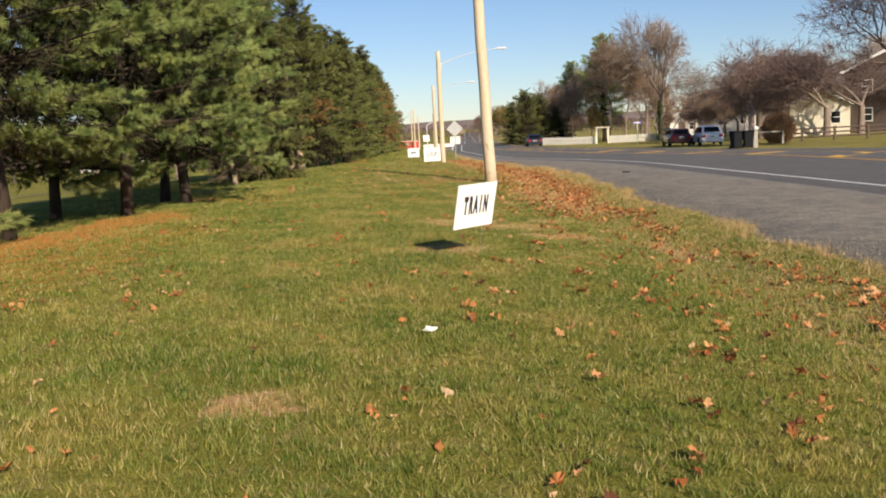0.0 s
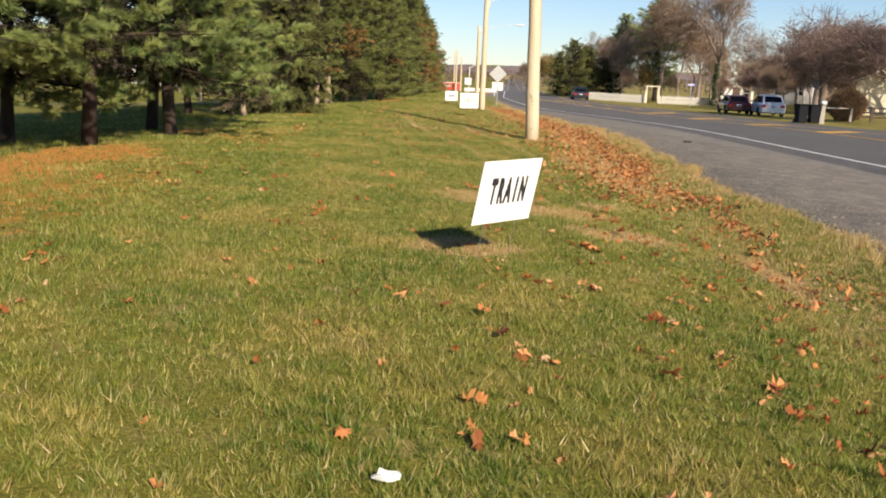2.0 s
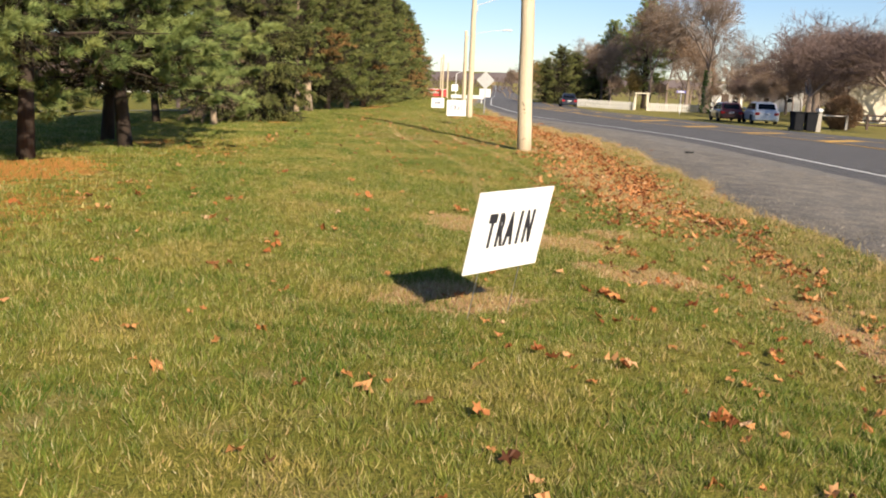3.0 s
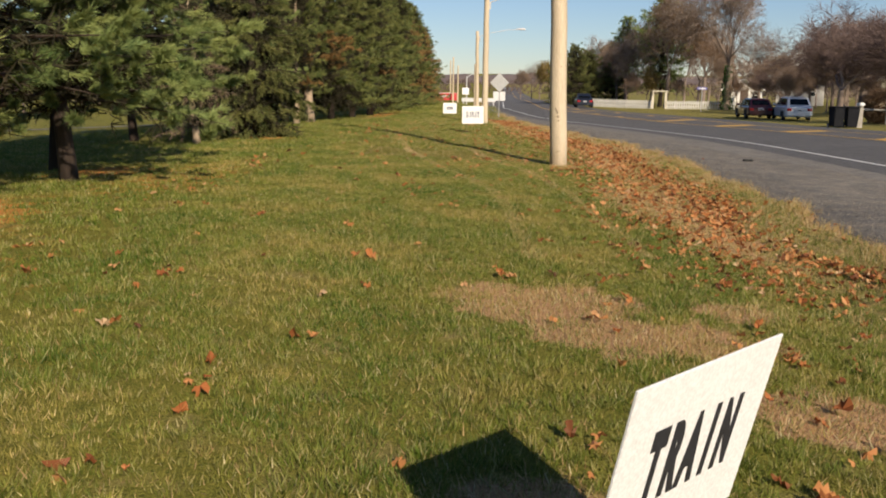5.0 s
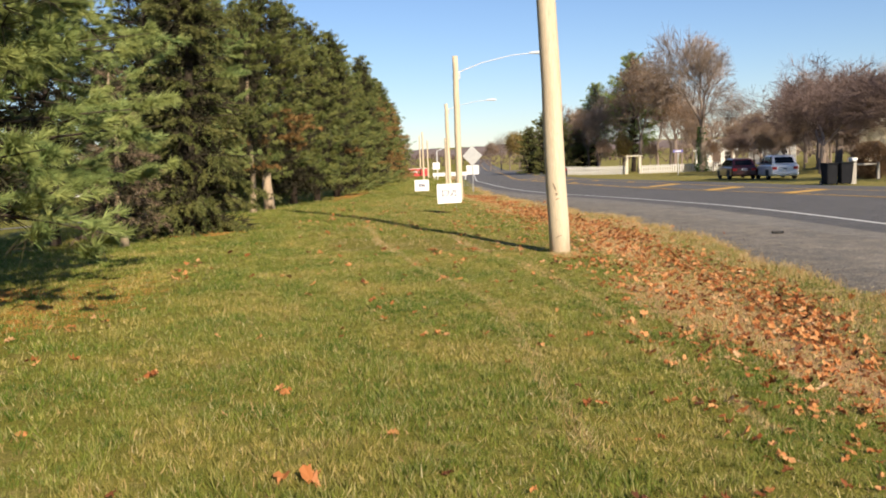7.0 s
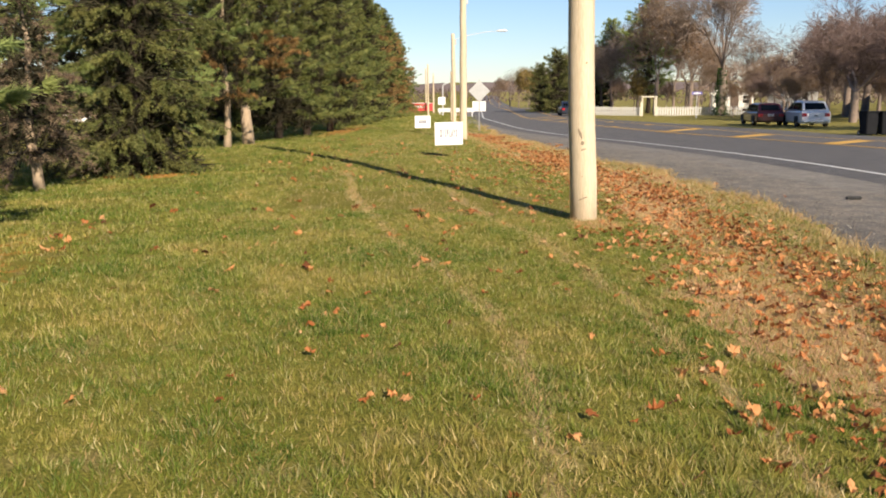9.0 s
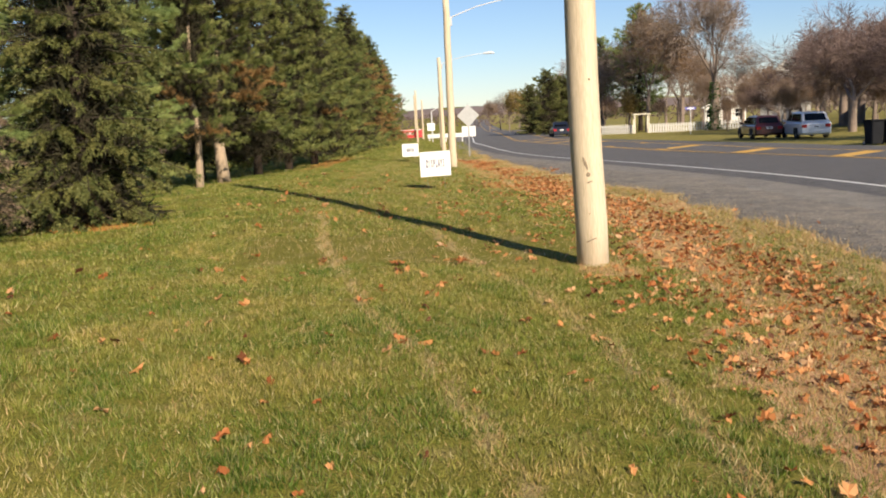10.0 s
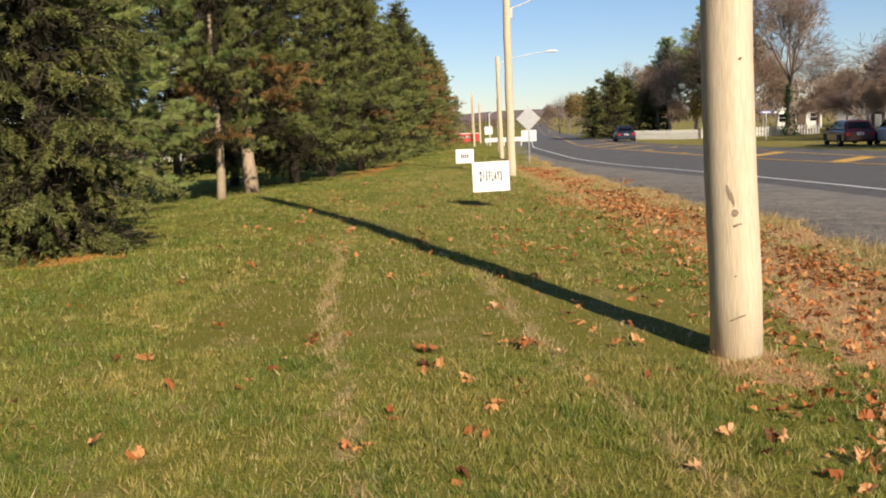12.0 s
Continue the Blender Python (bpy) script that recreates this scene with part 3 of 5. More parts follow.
    return tagged(tree, label, "tree")


def place(tree, x, y, s=1.0, rz=0.0, sz=None, sink=0.0):
    tree.matrix_basis = Matrix.Translation((x, y, g(x, y) - sink)) @ Matrix.Rotation(radians(rz), 4, "Z") @ Matrix.Diagonal((s, s, sz or s, 1))
    return tree


def again(tree, x, y, s=1.0, rz=0.0, sz=None):
    c = copy_thing(tree, Matrix())
    c.scale = (1, 1, 1)
    return place(c, x, y, s, rz, sz)


PINE = "green pine with a bare lower trunk on the lawn"
pine_a = conifer("pine_tree", 9.2, 1.75, 3.3, 11, M_PINE, M_BARK, 0.10, 38, 0.15, PINE, "tree", 0.62, 0.11, 30, 1.0, 0.0056, clumps=1.9, inner=3500)
pine_b = conifer("pine_tree", 8.6, 1.2, 3.05, 12, M_PINE, M_BARK, 0.13, 38, 0.15, PINE, "tree", 0.65, 0.105, 30, 1.0, 0.0056, clumps=1.9, inner=3500)
pine_c = conifer("pine_tree", 8.3, 0.9, 2.6, 13, M_ROWPINE, M_BARK, 0.12, 24, 0.19, "bushy green pine standing in a dense row", "tree", 0.78, 0.14, 16, 0.95, 0.0105, browned=0.10, inner=7000)
spruce = conifer("spruce_tree", 7.6, 0.25, 2.15, 14, M_SPRUCE, M_BARK, 0.30, 32, 0.085, "dark olive-green spruce with branches down to the grass", "tree", 0.8, 0.14, 10, 1.0, 0.0095, 9.0, jitter=0.5, tier=(0.34, 0.48), frond=True, inner=3000)
pale_pine = conifer("pine_tree", 8.6, 1.9, 2.7, 15, M_ROWPINE, M_BARKPALE, 0.10, 30, 0.17, "green pine with a pale tan bare trunk and browned low boughs", "tree", 0.7, 0.17, 20, 0.95, 0.0085, browned=0.4)
brown_pine = conifer("pine_tree", 7.4, 0.8, 2.6, 16, M_BROWNPINE, M_BARK, 0.15, 13, 0.24, "browned pine with rust-coloured needles in the row", "tree", 0.7, 0.14, 10, 0.85, 0.016)
for t in (pine_a, pine_b, pine_c):
    t["group"] = "row of pines"
place(pine_a, -6.55, 19.0, 1.0, 20)
place(pine_b, -8.3, 19.6, 1.0, 100)
place(pine_c, -7.0, 50.3, 1.0, 10)
place(spruce, -6.24, 33.1, 1.0, 40)
place(pale_pine, -7.07, 45.7, 1.0, 0)
place(brown_pine, -6.6, 88.0, 1.0, 0)
for t, x, y, s, rz in [(pine_a, -7.35, 15.2, 1.0, 190), (pine_b, -6.2, 21.8, 1.04, 250), (pine_a, -7.25, 23.8, 1.0, 310), (pine_b, -9.3, 32.6, 0.95, 210),
                       (pine_a, -8.3, 10.6, 1.0, 33), (pine_a, -7.4, 5.6, 1.0, 200), (pine_a, -7.3, 0.5, 1.0, 140), (pine_b, -9.8, 13.5, 1.0, 15),
                       (pine_b, -8.6, 37.5, 1.0, 60), (pine_a, -9.2, 41.5, 0.95, 160), (pine_a, -9.8, 47.5, 1.0, 260), (pine_c, -9.6, 52.5, 1.0, 60)]:
    again(t, x, y, s, rz)
for k in range(13):
    y = 54.3 + 4.3 * k + 0.5 * math.sin(k * 2.1)
    if abs(y - 88) > 2:
        again(pine_c, -6.6 + 0.35 * math.sin(k * 1.7), y, 0.98 + 0.11 * math.sin(k * 2.9), 47 * k)
again(brown_pine, -5.9, 83.2, 0.8, 90)
again(brown_pine, -6.0, 98.5, 0.95, 200)
again(pale_pine, -7.1, 43.2, 0.6, 200, 0.8)

# bare trees over the road
PLAIN = "leafless grey-brown tree with fine spreading twigs"
bare_a = bare_tree("bare_tree", 13.5, 0.85, 37, M_BARE, M_TWIG, "tall leafless tree with upswept limbs and ivy on its trunk", 5, 0.34, 0.16, twig_r=0.008, split=3, reach=5.0)
bare_b = bare_tree("bare_tree", 6.4, 1.1, 34, M_BARE, M_REDTWIG, "low spreading leafless tree with reddish twigs in a front yard", 5, 0.085, 0.10, twig_r=0.0028, split=3, reach=3.6)
bare_c = bare_tree("bare_tree", 10.0, 1.0, 23, M_BARE, M_TWIG, PLAIN, 5, 0.2, 0.2, twig_r=0.010)
bare_d = bare_tree("bare_tree", 12.0, 0.9, 24, M_BARE, M_TWIG, "brown tree still holding withered leaves", 5, 0.22, 0.18, M_BROWNLEAF, 3500, twig_r=0.010)
bare_e = bare_tree("bare_tree", 14.0, 1.15, 25, M_BARK, M_REDTWIG, "large dark leafless tree with wide bare limbs", 5, 0.36, 0.2, twig_r=0.009, lean=-0.34)
olive = bare_tree("shrub", 4.5, 1.1, 26, M_BARE, M_TWIG, "yellowing shrub with thin olive leaves", 4, 0.08, 0.12, M_OLIVE, 3000, twig_r=0.012)
place(bare_a, 25.6, 108.0, 1.12)
place(bare_b, 26.0, 78.0, 1.1)
place(bare_c, 17.5, 124.0)
place(bare_d, 20.8, 116.0, 1.1)
place(bare_e, 28.2, 53.0)
place(olive, 19.0, 118.0, 1.0)
for x, y, s, rz in [(31.5, 76.0, 1.3, 120), (29.5, 86.0, 1.5, 200), (37.0, 82.0, 1.35, 60), (33.5, 97.0, 1.65, 300), (38.0, 104.0, 1.7, 20), (29.0, 100.0, 0.75, 80), (33.0, 108.0, 0.8, 220), (37.0, 116.0, 0.9, 150), (42.0, 110.0, 1.0, 10), (46.0, 70.0, 1.1, 40), (45.0, 88.0, 1.1, 140)]:
    again(bare_b, x, y, s, rz)
for x, y, s, rz in [(44.0, 128.0, 1.2, 40), (36.0, 132.0, 1.15, 90), (50.0, 120.0, 1.15, 200), (14.5, 138.0, 0.95, 10), (30.0, 140.0, 1.1, 250), (20.0, 260.0, 1.2, 0), (27.0, 265.0, 1.2, 90), (34.0, 270.0, 1.25, 190), (14.0, 275.0, 1.1, 290)]:
    again(bare_c, x, y, s, rz)
for x, y, s, rz in [(24.0, 121.0, 0.88, 100), (17.0, 128.0, 0.72, 200), (22.0, 132.0, 0.95, 300), (28.5, 128.0, 0.75, 33), (13.3, 128.0, 0.42, 60), (27.5, 119.0, 0.5, 10), (31.0, 117.0, 0.45, 80), (35.0, 120.0, 0.55, 160), (39.5, 121.0, 0.5, 220), (29.5, 113.0, 0.3, 20), (34.0, 112.0, 0.36, 110), (38.0, 108.0, 0.4, 190), (16.5, 117.0, 0.35, 70), (21.5, 113.5, 0.3, 130), (43.0, 118.0, 0.6, 40), (25.0, 88.0, 0.3, 5)]:
    again(bare_d, x, y, s, rz)
for x, y, s, rz in [(27.5, 92.0, 0.34, 65), (31.0, 90.0, 0.36, 125), (28.5, 97.0, 0.4, 185), (33.5, 101.0, 0.42, 245), (24.5, 100.0, 0.28, 305), (36.0, 94.0, 0.4, 35), (29.5, 82.0, 0.28, 95), (9.0, 230.0, 0.6, 10), (15.0, 215.0, 0.6, 70), (17.0, 170.0, 0.6, 170)]:
    again(bare_d, x, y, s, rz)
for x, y, s, rz in [(56.0, 118.0, 0.95, 200), (33.0, 150.0, 1.0, 30)]:
    again(bare_a, x, y, s, rz)
for x, y, s, rz in [(15.5, 132.0, 0.9, 90), (11.0, 190.0, 1.6, 30), (13.5, 200.0, 1.7, 130)]:
    again(olive, x, y, s, rz)
far_ever = conifer("evergreen_tree", 7.0, 0.3, 2.6, 31, M_SPRUCE, M_BARK, 0.1, 13, 0.34, "dark green rounded evergreen tree by the road", "tree", 0.5, 0.16, 9, 0.8, 0.022)
place(far_ever, 10.9, 121.0, 0.97)
for x, y, s, rz in [(13.2, 126.0, 0.9, 50), (9.8, 131.0, 0.8, 150), (16.8, 131, 1.1, 20)]:
    again(far_ever, x, y, s, rz)
far_pine = conifer("pine_tree", 14.0, 2.5, 4.2, 32, M_PINE, M_BARK, 0.05, 9, 0.45, "tall dark pine behind bare trees", "tree", 0.6, 0.25, 8, 0.8, 0.025)
place(far_pine, 21.3, 122.0, 0.97)
again(far_pine, 18.3, 130.0, 0.78, 100)
# ivy on the tall tree
r_ivy = np.random.default_rng(5)
ang, hh = r_ivy.uniform(0, 6.28, 800), 0.1 + 4.0 * r_ivy.uniform(0, 1, 800) ** 1.4
rad = 0.3 + r_ivy.uniform(0, 1, 800) ** 2 * 0.4 * (1 - hh / 6) - hh * 0.02
ci = np.stack([rad * np.cos(ang), rad * np.sin(ang), hh], -1)
iv, fi = needles(ci, np.stack([np.cos(ang), np.sin(ang), -0.3 + 0 * ang], -1), 2, 0.16, 0.06, r_ivy)
obj("ivy", iv, fi, M_IVY, bare_a, "dark green ivy")

# distant wooded ridge
hx = np.linspace(-900, 1200, 160)
hz = 6.5 + 1.6 * np.sin(hx * 0.006 + 1) + 0.9 * np.sin(hx * 0.021) + np.random.default_rng(3).normal(0, 0.7, 160)
hv = np.concatenate([np.stack([hx, 640 + 0 * hx, 0 * hx - 6], -1), np.stack([hx, 700 + 0 * hx, hz], -1), np.stack([hx, 900 + 0 * hx, hz + 3], -1)])
hi_ = np.arange(159)
hf = np.concatenate([np.stack([hi_ + q * 160, hi_ + 1 + q * 160, hi_ + 161 + q * 160, hi_ + 160 + q * 160], -1) for q in (0, 1)])
tagged(obj("backdrop", hv, hf, M_HILL, smooth=True), "far low ridge of bare brown woods", "hill", kind="structure")
r_far = np.random.default_rng(9)
for x0, x1, y0, z0, h, n, nm, lab in [(-260, 420, 420, -3, 7, 5200, "far_woods", "distant brown leafless woods on the skyline"), (-260, -10, 160, -2.5, 9, 6000, "far_woods", "brown leafless woods beyond the field"), (44, 150, 150, -1.5, 9, 2600, "far_woods", "bare brown woods behind the houses")]:
    c = np.stack([r_far.uniform(x0, x1, n), y0 + r_far.uniform(0, 60, n), np.zeros(n)], -1)
    c[:, 2] = gz(c[:, 0], c[:, 1]) + h * r_far.uniform(0, 1, n) ** 0.8 * (0.75 + 0.25 * np.sin(c[:, 0] * 0.13) * np.sin(c[:, 0] * 0.037))
    v, f = needles(c, np.tile((0, 0, 1.0), (n, 1)), 9, 1.7, 0.09, r_far)
    tagged(obj(nm, v, f, M_REDTWIG if x0 < -100 else M_TWIG), lab, "woods", kind="stuff")


# ---- roadside furniture ----
def pole(x, y, h, r0, lean_x=0.0, arm=None, label="tan wooden utility pole standing on the grass verge", scars=()):
    p = empty("utility_pole", x, y, g(x, y), 0, 0, lean_x)
    bm = bmesh.new()
    k = 12
    tube(bm, [(0.008 * math.sin(i * 1.9), 0.008 * math.cos(i * 2.3), -0.3 + (h + 0.3) * i / k) for i in range(k + 1)], [r0 * (1 - 0.2 * i / k) for i in range(k + 1)], 24)
    part("shaft", bm, M_POLE, p, smooth=True)
    if arm:
        reach, rise, drop = arm
        z0 = h - drop
        part("arm", tube(bmesh.new(), [(0, 0, z0), (reach * 0.35, 0, z0 + rise * 0.55), (reach * 0.75, 0, z0 + rise * 0.92), (reach, 0, z0 + rise)], [0.024, 0.02, 0.018, 0.016], 8), M_LAMP, p, "pale grey steel lamp arm")
        head = bmesh.new()
        tube(head, [(reach - 0.08, 0, z0 + rise), (reach + 0.1, 0, z0 + rise + 0.02), (reach + 0.45, 0, z0 + rise + 0.02), (reach + 0.6, 0, z0 + rise - 0.01)], [0.03, 0.06, 0.075, 0.03], 10)
        part("lamp_head", head, M_LAMP, p, "pale grey street lamp head")
        part("bracket", boxed(-0.02, -0.05, z0 - 0.25, 0.2, 0.05, z0 + 0.05), M_ALU, p)
    for a, z, w, hgt in scars:
        bm = bmesh.new()
        rr = r0 * (1 - 0.2 * (z + 0.3) / (h + 0.3))
        bmesh.ops.create_icosphere(bm, subdivisions=2, radius=1.0, matrix=Matrix.Translation((rr * math.cos(a) * 0.985, rr * math.sin(a) * 0.985, z)) @ Matrix.Rotation(a, 4, "Z") @ Matrix.Rotation(radians(14), 4, "X") @ Matrix.Diagonal((0.006, w, hgt, 1)))
        for v in bm.verts:
            v.co += Vector((0, 0, 0.012 * math.sin(v.co.y * 90)))
        part("scar", bm, M_SCAR, p, "torn bare-wood scar")
    return tagged(p, label, "utility pole", "poles along the verge")


pole(1.38, 27.6, 9.0, 0.175, -1.6, label="thick tan wooden utility pole with scarred bark on the grass verge", scars=[(-1.85, 1.12, 0.02, 0.09), (-1.7, 1.0, 0.03, 0.035), (-1.62, 0.92, 0.035, 0.014), (-1.75, 0.58, 0.02, 0.014), (-1.3, 2.0, 0.012, 0.01), (-1.7, 0.3, 0.06, 0.008)])
pole(-0.04, 53.0, 6.3, 0.15, 0.0, (3.3, 0.75, 0.75))
pole(-0.5, 71.0, 5.4, 0.13, -0.6, (2.6, 0.5, 0.4))
pole(-0.75, 84.0, 3.6, 0.09)
pole(-3.0, 100.0, 4.6, 0.09)
pole(-3.0, 118.0, 4.2, 0.10)
pole(-4.6, 140.0, 5.4, 0.11)


def letters(text, size, material, parent, x, y, z, sx=1.0, name="lettering"):
    cu = bpy.data.curves.new(name, "FONT")
    cu.body, cu.size, cu.align_x, cu.align_y, cu.extrude = text, size, "CENTER", "CENTER", 0.0008
    cu.offset = 0.013 * size / 0.2 if sx > 0.3 else 0.010
    tmp = new(name, cu)
    me = bpy.data.meshes.new_from_object(tmp.evaluated_get(bpy.context.evaluated_depsgraph_get()))
    bpy.data.objects.remove(tmp)
    me.transform(Matrix.Translation((x, y, z)) @ Matrix.Rotation(radians(90), 4, "X") @ Matrix.Diagonal((sx, 1, 1, 1)))
    me.materials.clear()
    me.materials.append(material)
    ob = new(name, me)
    ob.parent = parent
    return ob


def yard_sign(x, y, z, yaw, tilt, lean, w, h, text, ink, label, size=0.15, sx=0.62, spread=1.0):
    """A white card on two thin wire legs; the origin is the card's middle."""
    s = empty("yard_sign", x, y, z, yaw, tilt, lean)
    part("board", boxed(-w / 2, -0.004, -h / 2, w / 2, 0.004, h / 2, 0.0015), M_SIGN, s)
    n = len(text)
    for i, ch in enumerate(text):
        if ch != " ":
            o = letters(ch, size, ink, s, (i - (n - 1) / 2) * size * 0.56 * spread * sx / 0.62, -0.0055, 0.0, sx, "letter")
    for lx in (-w * 0.28, w * 0.28):
        part("wire_leg", tube(bmesh.new(), [(lx, 0.006, -h / 2 - (z - g(x, y) - h / 2) - 0.08), (lx, 0.006, -h / 2 + 0.2)], [0.003, 0.003], 6), M_WIRE, s)
    return tagged(s, label, "yard sign", "yard signs on the lawn")


yard_sign(0.356, 11.075, 0.597, 45.9, 13.9, -0.8, 0.694, 0.547, "TRAIN", M_INK, "white yard sign with black lettering leaning on the lawn", 0.28, 0.36, 0.97)
yard_sign(-0.47, 38.5, 0.57, 6, 4, -1, 0.69, 0.56, "DISPLAYS", M_BLUEINK, "white yard sign with dark lettering on wire legs", 0.25, 0.26, 0.92)
s3 = yard_sign(-1.88, 58.3, 0.26, 6, 4, 0, 0.72, 0.56, "   ", M_BLUEINK, "white yard sign with small dark unreadable lettering")
for k in range(4):
    part("ink_bar", boxed(-0.16 + 0.085 * k, -0.006, -0.07, -0.105 + 0.085 * k, -0.0045, 0.08), M_BLUEINK, s3)

# the backs of two road signs on one post
ws = empty("road_sign", 0.9, 67.0, g(0.9, 67.0))
part("post", boxed(-0.03, -0.02, -0.1, 0.03, 0.02, 2.75), M_WIRE, ws)
bm = boxed(-0.42, -0.045, -0.42, 0.42, -0.038, 0.42)
bmesh.ops.rotate(bm, cent=(0, 0, 0), matrix=Matrix.Rotation(radians(45), 3, "Y"), verts=bm.verts)
bmesh.ops.translate(bm, vec=(0, 0, 2.15), verts=bm.verts)
part("diamond_plate", bm, M_ALU, ws, "unpainted back of a diamond warning sign")
for lx in (-0.2, 0.2):
    part("plate", boxed(lx - 0.17, -0.045, 1.05, lx + 0.17, -0.038, 1.6), M_LAMP, ws, "pale back of a small sign plate")
tagged(ws, "aluminium backs of warning signs on a post", "road sign")

# small white sign on a post with a lamp arm, far on the verge
fs = empty("signpost", -1.75, 105.0, g(-1.75, 105.0))
part("post", tube(bmesh.new(), [(0, 0, -0.1), (0, 0, 2.9)], [0.06, 0.05], 8), M_LAMP, fs)
part("arm", tube(bmesh.new(), [(0, 0, 2.85), (0.5, 0, 3.1), (1.3, 0, 3.3)], [0.04, 0.04, 0.04], 6), M_LAMP, fs)
part("plate", boxed(-0.45, -0.08, 1.05, 0.25, -0.07, 1.75), M_SIGN, fs, "blank white sign plate")
tagged(fs, "pale grey signpost with a white plate", "signpost")
gr = empty("guard_rail", -1.0, 108.0, g(-1.0, 108.0))
part("rail", boxed(-1.3, -0.03, 0.35, 2.3, 0.03, 0.75, 0.02), M_LAMP, gr)
for lx in (-1.1, 0.5, 2.1):
    part("post", boxed(lx - 0.05, 0.03, -0.1, lx + 0.05, 0.12, 0.7), M_LAMP, gr)
tagged(gr, "pale low barrier rail at the roadside", "barrier")

# red banner and white box trailer beyond the last pines
bn = empty("banner", -4.8, 120.0, g(-4.8, 120.0), 3)
part("cloth", boxed(-1.65, -0.02, 0.15, 1.65, 0.02, 1.05, 0.01), M_RED, bn)
part("stripe", boxed(-1.6, -0.026, 0.98, 1.6, -0.021, 1.04), M_WHITE, bn)
for k in range(5):
    part("ink_bar", boxed(-0.7 + 0.3 * k, -0.026, 0.5, -0.5 + 0.3 * k, -0.021, 0.72), M_WHITE, bn)
for lx in (-1.6, 1.6):
    part("stake", boxed(lx - 0.04, 0.02, -0.1, lx + 0.04, 0.09, 1.1), M_DARKWOOD, bn)
tagged(bn, "red banner with white unreadable lettering on stakes", "banner")


def wheel(parent, x, y, z, r=0.32, w=0.2):
    """A tyre with its rim; the axle lies along x."""
    bm = bmesh.new()
    prof = [(-w / 2, r * 0.62), (-w / 2, r * 0.9), (-w * 0.36, r), (w * 0.36, r), (w / 2, r * 0.9), (w / 2, r * 0.62)]
    k = 20
    rings = [[bm.verts.new((px, rr * math.cos(6.2832 * i / k), rr * math.sin(6.2832 * i / k))) for i in range(k)] for px, rr in prof]
    for a, b in zip(rings, rings[1:]):
        for i in range(k):
            bm.faces.new((a[i], a[(i + 1) % k], b[(i + 1) % k], b[i]))
    t = part("wheel", bm, M_TYRE, parent, smooth=True)
    t.location = (x, y, z)
    bm = bmesh.new()
    bmesh.ops.create_cone(bm, cap_ends=True, segments=20, radius1=r * 0.63, radius2=r * 0.63, depth=w * 0.8, matrix=Matrix.Rotation(radians(90), 4, "Y"))
    part("rim", bm, M_RIM, t, "silver alloy rim")
    return t


